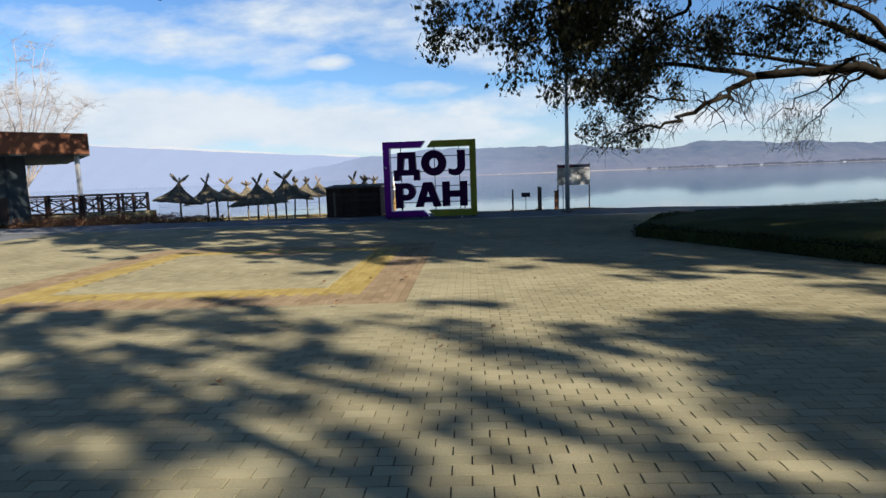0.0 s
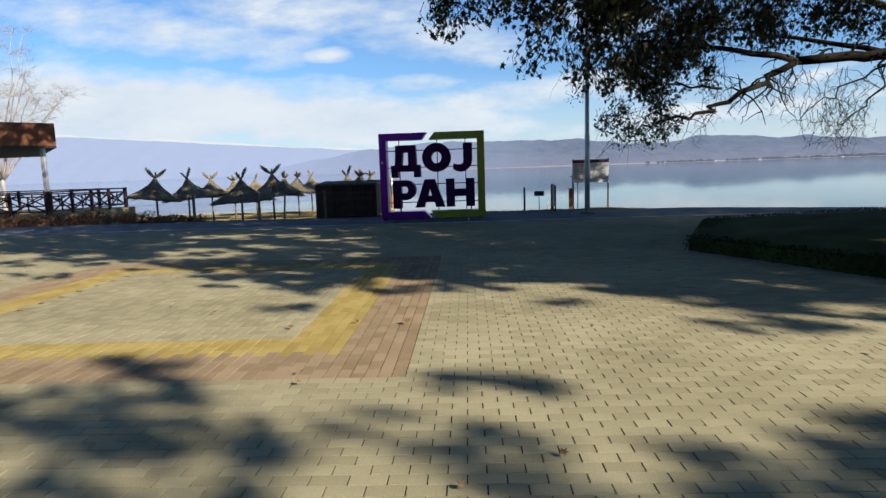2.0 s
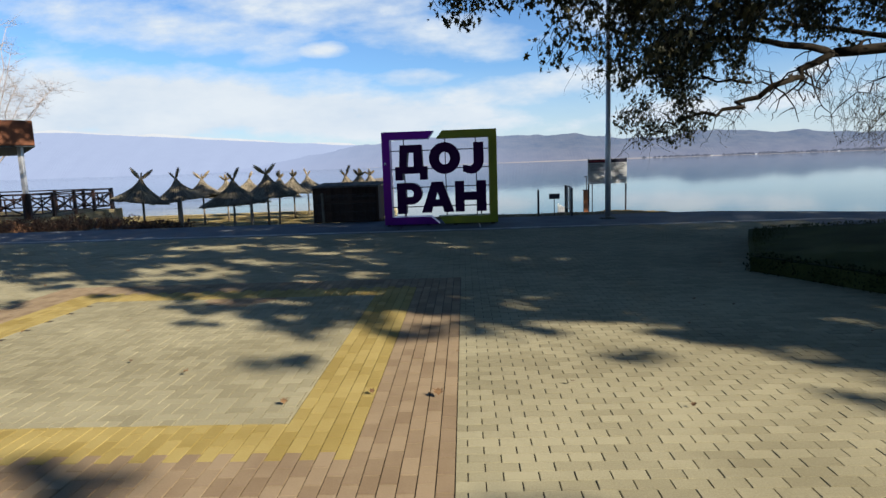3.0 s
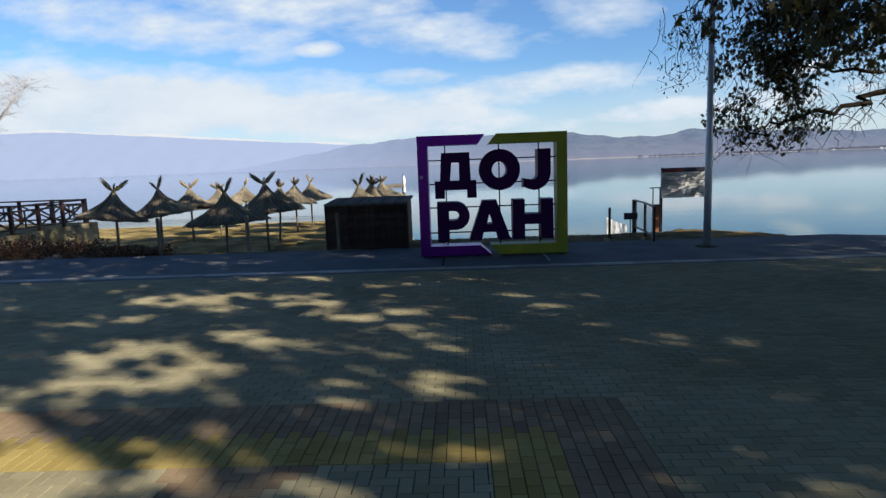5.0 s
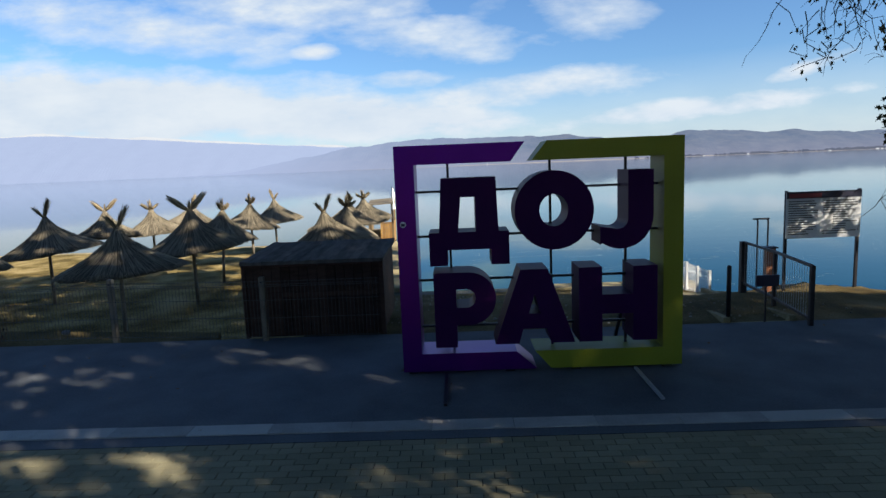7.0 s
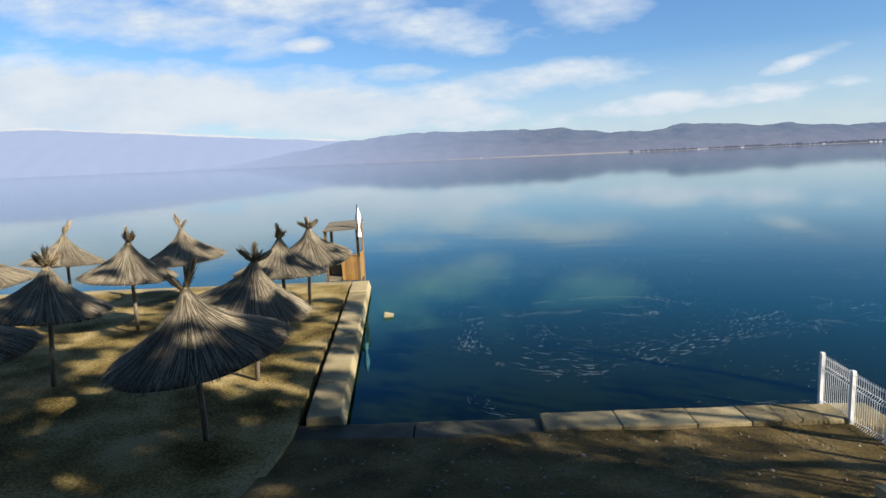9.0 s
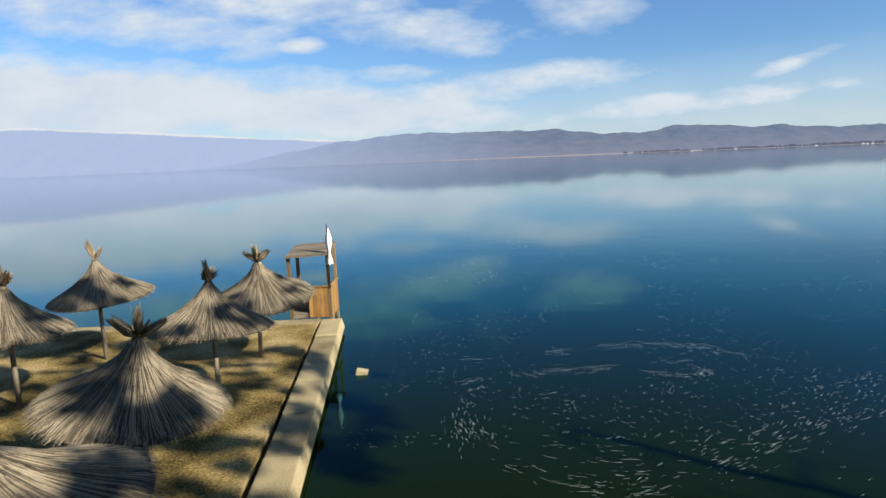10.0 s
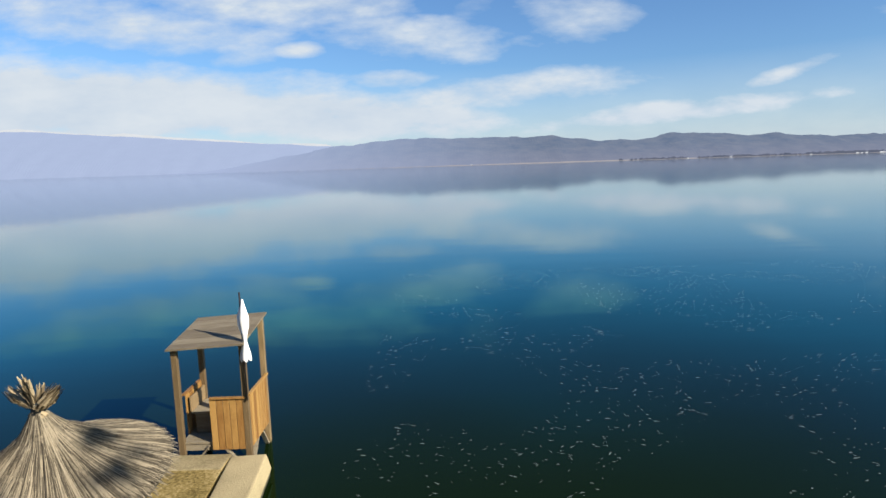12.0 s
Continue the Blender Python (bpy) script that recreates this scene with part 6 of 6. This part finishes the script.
def dry_grass():
    """Tufts of dead grass on the beach terrace and pebbles on the bare shore."""
    rng = random.Random(17)
    verts, faces = [], []
    tufts = 0
    while tufts < 1500:
        x, y = rng.uniform(-13, -1.9), rng.uniform(2.6, 20.3)
        if x > -1.75 - (y - 9.4) * 0.085 - 0.85 or noise.noise((x * 0.7, y * 0.7, 6)) < 0.02:
            continue
        tufts += 1
        for b in range(9):
            a, r = rng.uniform(0, math.tau), abs(rng.gauss(0, 0.07))
            px, py = x + r * math.cos(a), y + r * math.sin(a)
            lean, h = rng.uniform(0, math.tau), rng.uniform(0.02, 0.07)
            c = len(verts)
            w = Vector((-math.sin(lean), math.cos(lean), 0)) * rng.uniform(0.002, 0.005)
            foot, tip = Vector((px, py, -0.905)), Vector((px + math.cos(lean) * h, py + math.sin(lean) * h, -0.90 + h * 0.7))
            verts += [foot - w, foot + w, tip]
            faces.append((c, c + 1, c + 2))
    put("dry_grass", mesh_of("dry_grass", verts, faces, M_GRASSDRY), label="short dead grass tufts on the beach sand", category="grass", kind="stuff")
    verts, faces = [], []
    for i in range(900):
        x, y = rng.uniform(-1.2, 7.0), rng.uniform(2.2, 9.25)
        k = rng.uniform(0.008, 0.028) * (1.5 if rng.random() < 0.06 else 1)
        z = shore_height(x, y)
        c = len(verts)
        ring = [(math.cos(j * math.tau / 6) * k * rng.uniform(0.7, 1.2), math.sin(j * math.tau / 6) * k * rng.uniform(0.7, 1.2)) for j in range(6)]
        verts += [Vector((x + px, y + py, z - 0.004)) for px, py in ring] + [Vector((x + px * 0.6, y + py * 0.6, z + k * 0.7)) for px, py in ring]
        faces += [(c + j, c + (j + 1) % 6, c + 6 + (j + 1) % 6, c + 6 + j) for j in range(6)] + [tuple(range(c + 6, c + 12))]
    put("pebbles", mesh_of("pebbles", verts, faces, M_PEBBLE), label="small pebbles and crumbs on the bare shore", category="pebbles", kind="stuff")


dry_grass()

# ---- paving of the square, piece by piece ----
PX, PY, GAP = 0.2025, 0.1075, 0.006


def paver_mesh(name, rects, material, rng):
    verts, faces = [], []
    for x0, x1, y0, y1 in rects:
        z = rng.uniform(-0.0015, 0.002)
        b, c = len(verts), 0.0016
        g = GAP / 2
        x0, x1, y0, y1 = x0 + g, x1 - g, y0 + g, y1 - g
        verts += [(x0, y0, -0.011), (x1, y0, -0.011), (x1, y1, -0.011), (x0, y1, -0.011),
                  (x0 + c, y0 + c, z), (x1 - c, y0 + c, z), (x1 - c, y1 - c, z), (x0 + c, y1 - c, z)]
        faces += [(b + 4, b + 5, b + 6, b + 7), (b, b + 1, b + 5, b + 4), (b + 1, b + 2, b + 6, b + 5), (b + 2, b + 3, b + 7, b + 6), (b + 3, b, b + 4, b + 7)]
    return mesh_of(name, verts, faces, material)


def paving():
    rng = random.Random(17)
    rings = {"beige": [], "pink": [], "yellow": []}
    near = []
    # a framed panel, 59 pavers wide: six courses of pink, five of yellow
    ox0, oy0, oy1 = -4.05, -20.6 + 51 * PY, -20.6 + 112 * PY
    ox1 = ox0 + 59 * PY
    ix0, ix1, iy0, iy1 = ox0 + 11 * PY, ox1 - 11 * PY, oy0 + 1.15, oy1 - 1.15

    def inside(x, y, k):
        return ox0 + k < x < ox1 - k and oy0 + k < y < oy1 - k

    # the field: long sides across the square, joints staggered, cut at the panel
    row = 0
    y = -20.6
    while y < -1.85:
        x = -11.0 + (PX / 2 if row % 2 else 0)
        beside = oy0 < y + PY / 2 < oy1
        while x < 11.0:
            spans = [(x, x + PX)]
            if beside and x + PX > ox0 and x < ox1:
                spans = [(x, ox0)] * (ox0 - x > 0.02) + [(ox1, x + PX)] * (x + PX - ox1 > 0.02)
            for xa, xb in spans:
                if 1.3 < x < 4.2 and -17.0 < y < oy0 - 0.02:
                    near.append((x + PX / 2, y + PY / 2))
                else:
                    rings["beige"].append((xa, xb, y, y + PY))
            x += PX
        y += PY
        row += 1
    # the frame of the panel: long sides toward the lake
    for col in range(59):
        x = ox0 + col * PY
        y = oy0 - (PX / 2 if col % 2 else 0)
        while y < oy1:
            ya, yb = max(y, oy0), min(y + PX, oy1)
            pieces = [(ya, yb)]
            if 11 <= col < 48:
                pieces = [(ya, min(yb, iy0)), (max(ya, iy1), yb)]
            for pa, pb in pieces:
                if pb - pa > 0.012:
                    tone = "yellow" if 6 <= col < 53 and inside(x + PY / 2, (pa + pb) / 2, 0.62) else "pink"
                    rings[tone].append((x, x + PY, pa, pb))
            y += PX
    # the field inside the frame is laid in herringbone
    cell = PX / 2
    for i in range(int((ix1 - ix0) / cell) + 1):
        for j in range(int((iy1 - iy0) / cell) + 1):
            kind = (i - j) % 4
            if kind == 0:
                r = (ix0 + i * cell, ix0 + (i + 2) * cell, iy0 + j * cell, iy0 + (j + 1) * cell)
            elif kind == 2:
                r = (ix0 + i * cell, ix0 + (i + 1) * cell, iy0 + (j - 1) * cell, iy0 + (j + 1) * cell)
            else:
                continue
            r = (max(r[0], ix0), min(r[1], ix1), max(r[2], iy0), min(r[3], iy1))
            if r[1] - r[0] > 0.012 and r[3] - r[2] > 0.012:
                pinkish = noise.noise((r[0] * 0.6, r[2] * 0.6, 5)) > 0.34
                rings["pink" if pinkish else "beige"].append(r)
    for tone, material, text in (("beige", M_PAVER, "beige concrete pavers"), ("pink", M_PINK, "pinkish concrete pavers"), ("yellow", M_YELLOW, "yellow concrete pavers")):
        tagged(put("paving_" + tone, paver_mesh("paving_" + tone, rings[tone], material, rng), plaza), text, kind="stuff")
    one = paver_mesh("paver", [(-PX / 2, PX / 2, -PY / 2, PY / 2)], M_PAVER_ONE, rng)
    for cx, cy in near:
        put("paver", one, plaza, pose(cx, cy, rng.uniform(-0.001, 0.0015)))
    # joint bed, and the pale stone strip before the sign
    put("joint_bed", mesh_of("joint_bed", [(-11, -20.6, -0.0085), (11, -20.6, -0.0085), (11, -1.76, -0.0085), (-11, -1.76, -0.0085)], [(0, 1, 2, 3)], M_JOINT), plaza)
    x = -14.0
    i = 0
    while x < 12:
        part("strip_stone", boxed(x, x + 0.795, -1.58 - 0.02 * x * 0.4, -1.36 - 0.02 * x * 0.4, -0.011, 0.004, 0.003), M_STRIP, plaza, "pale stone strip" if i == 0 else "")
        x += 0.80
        i += 1


paving()
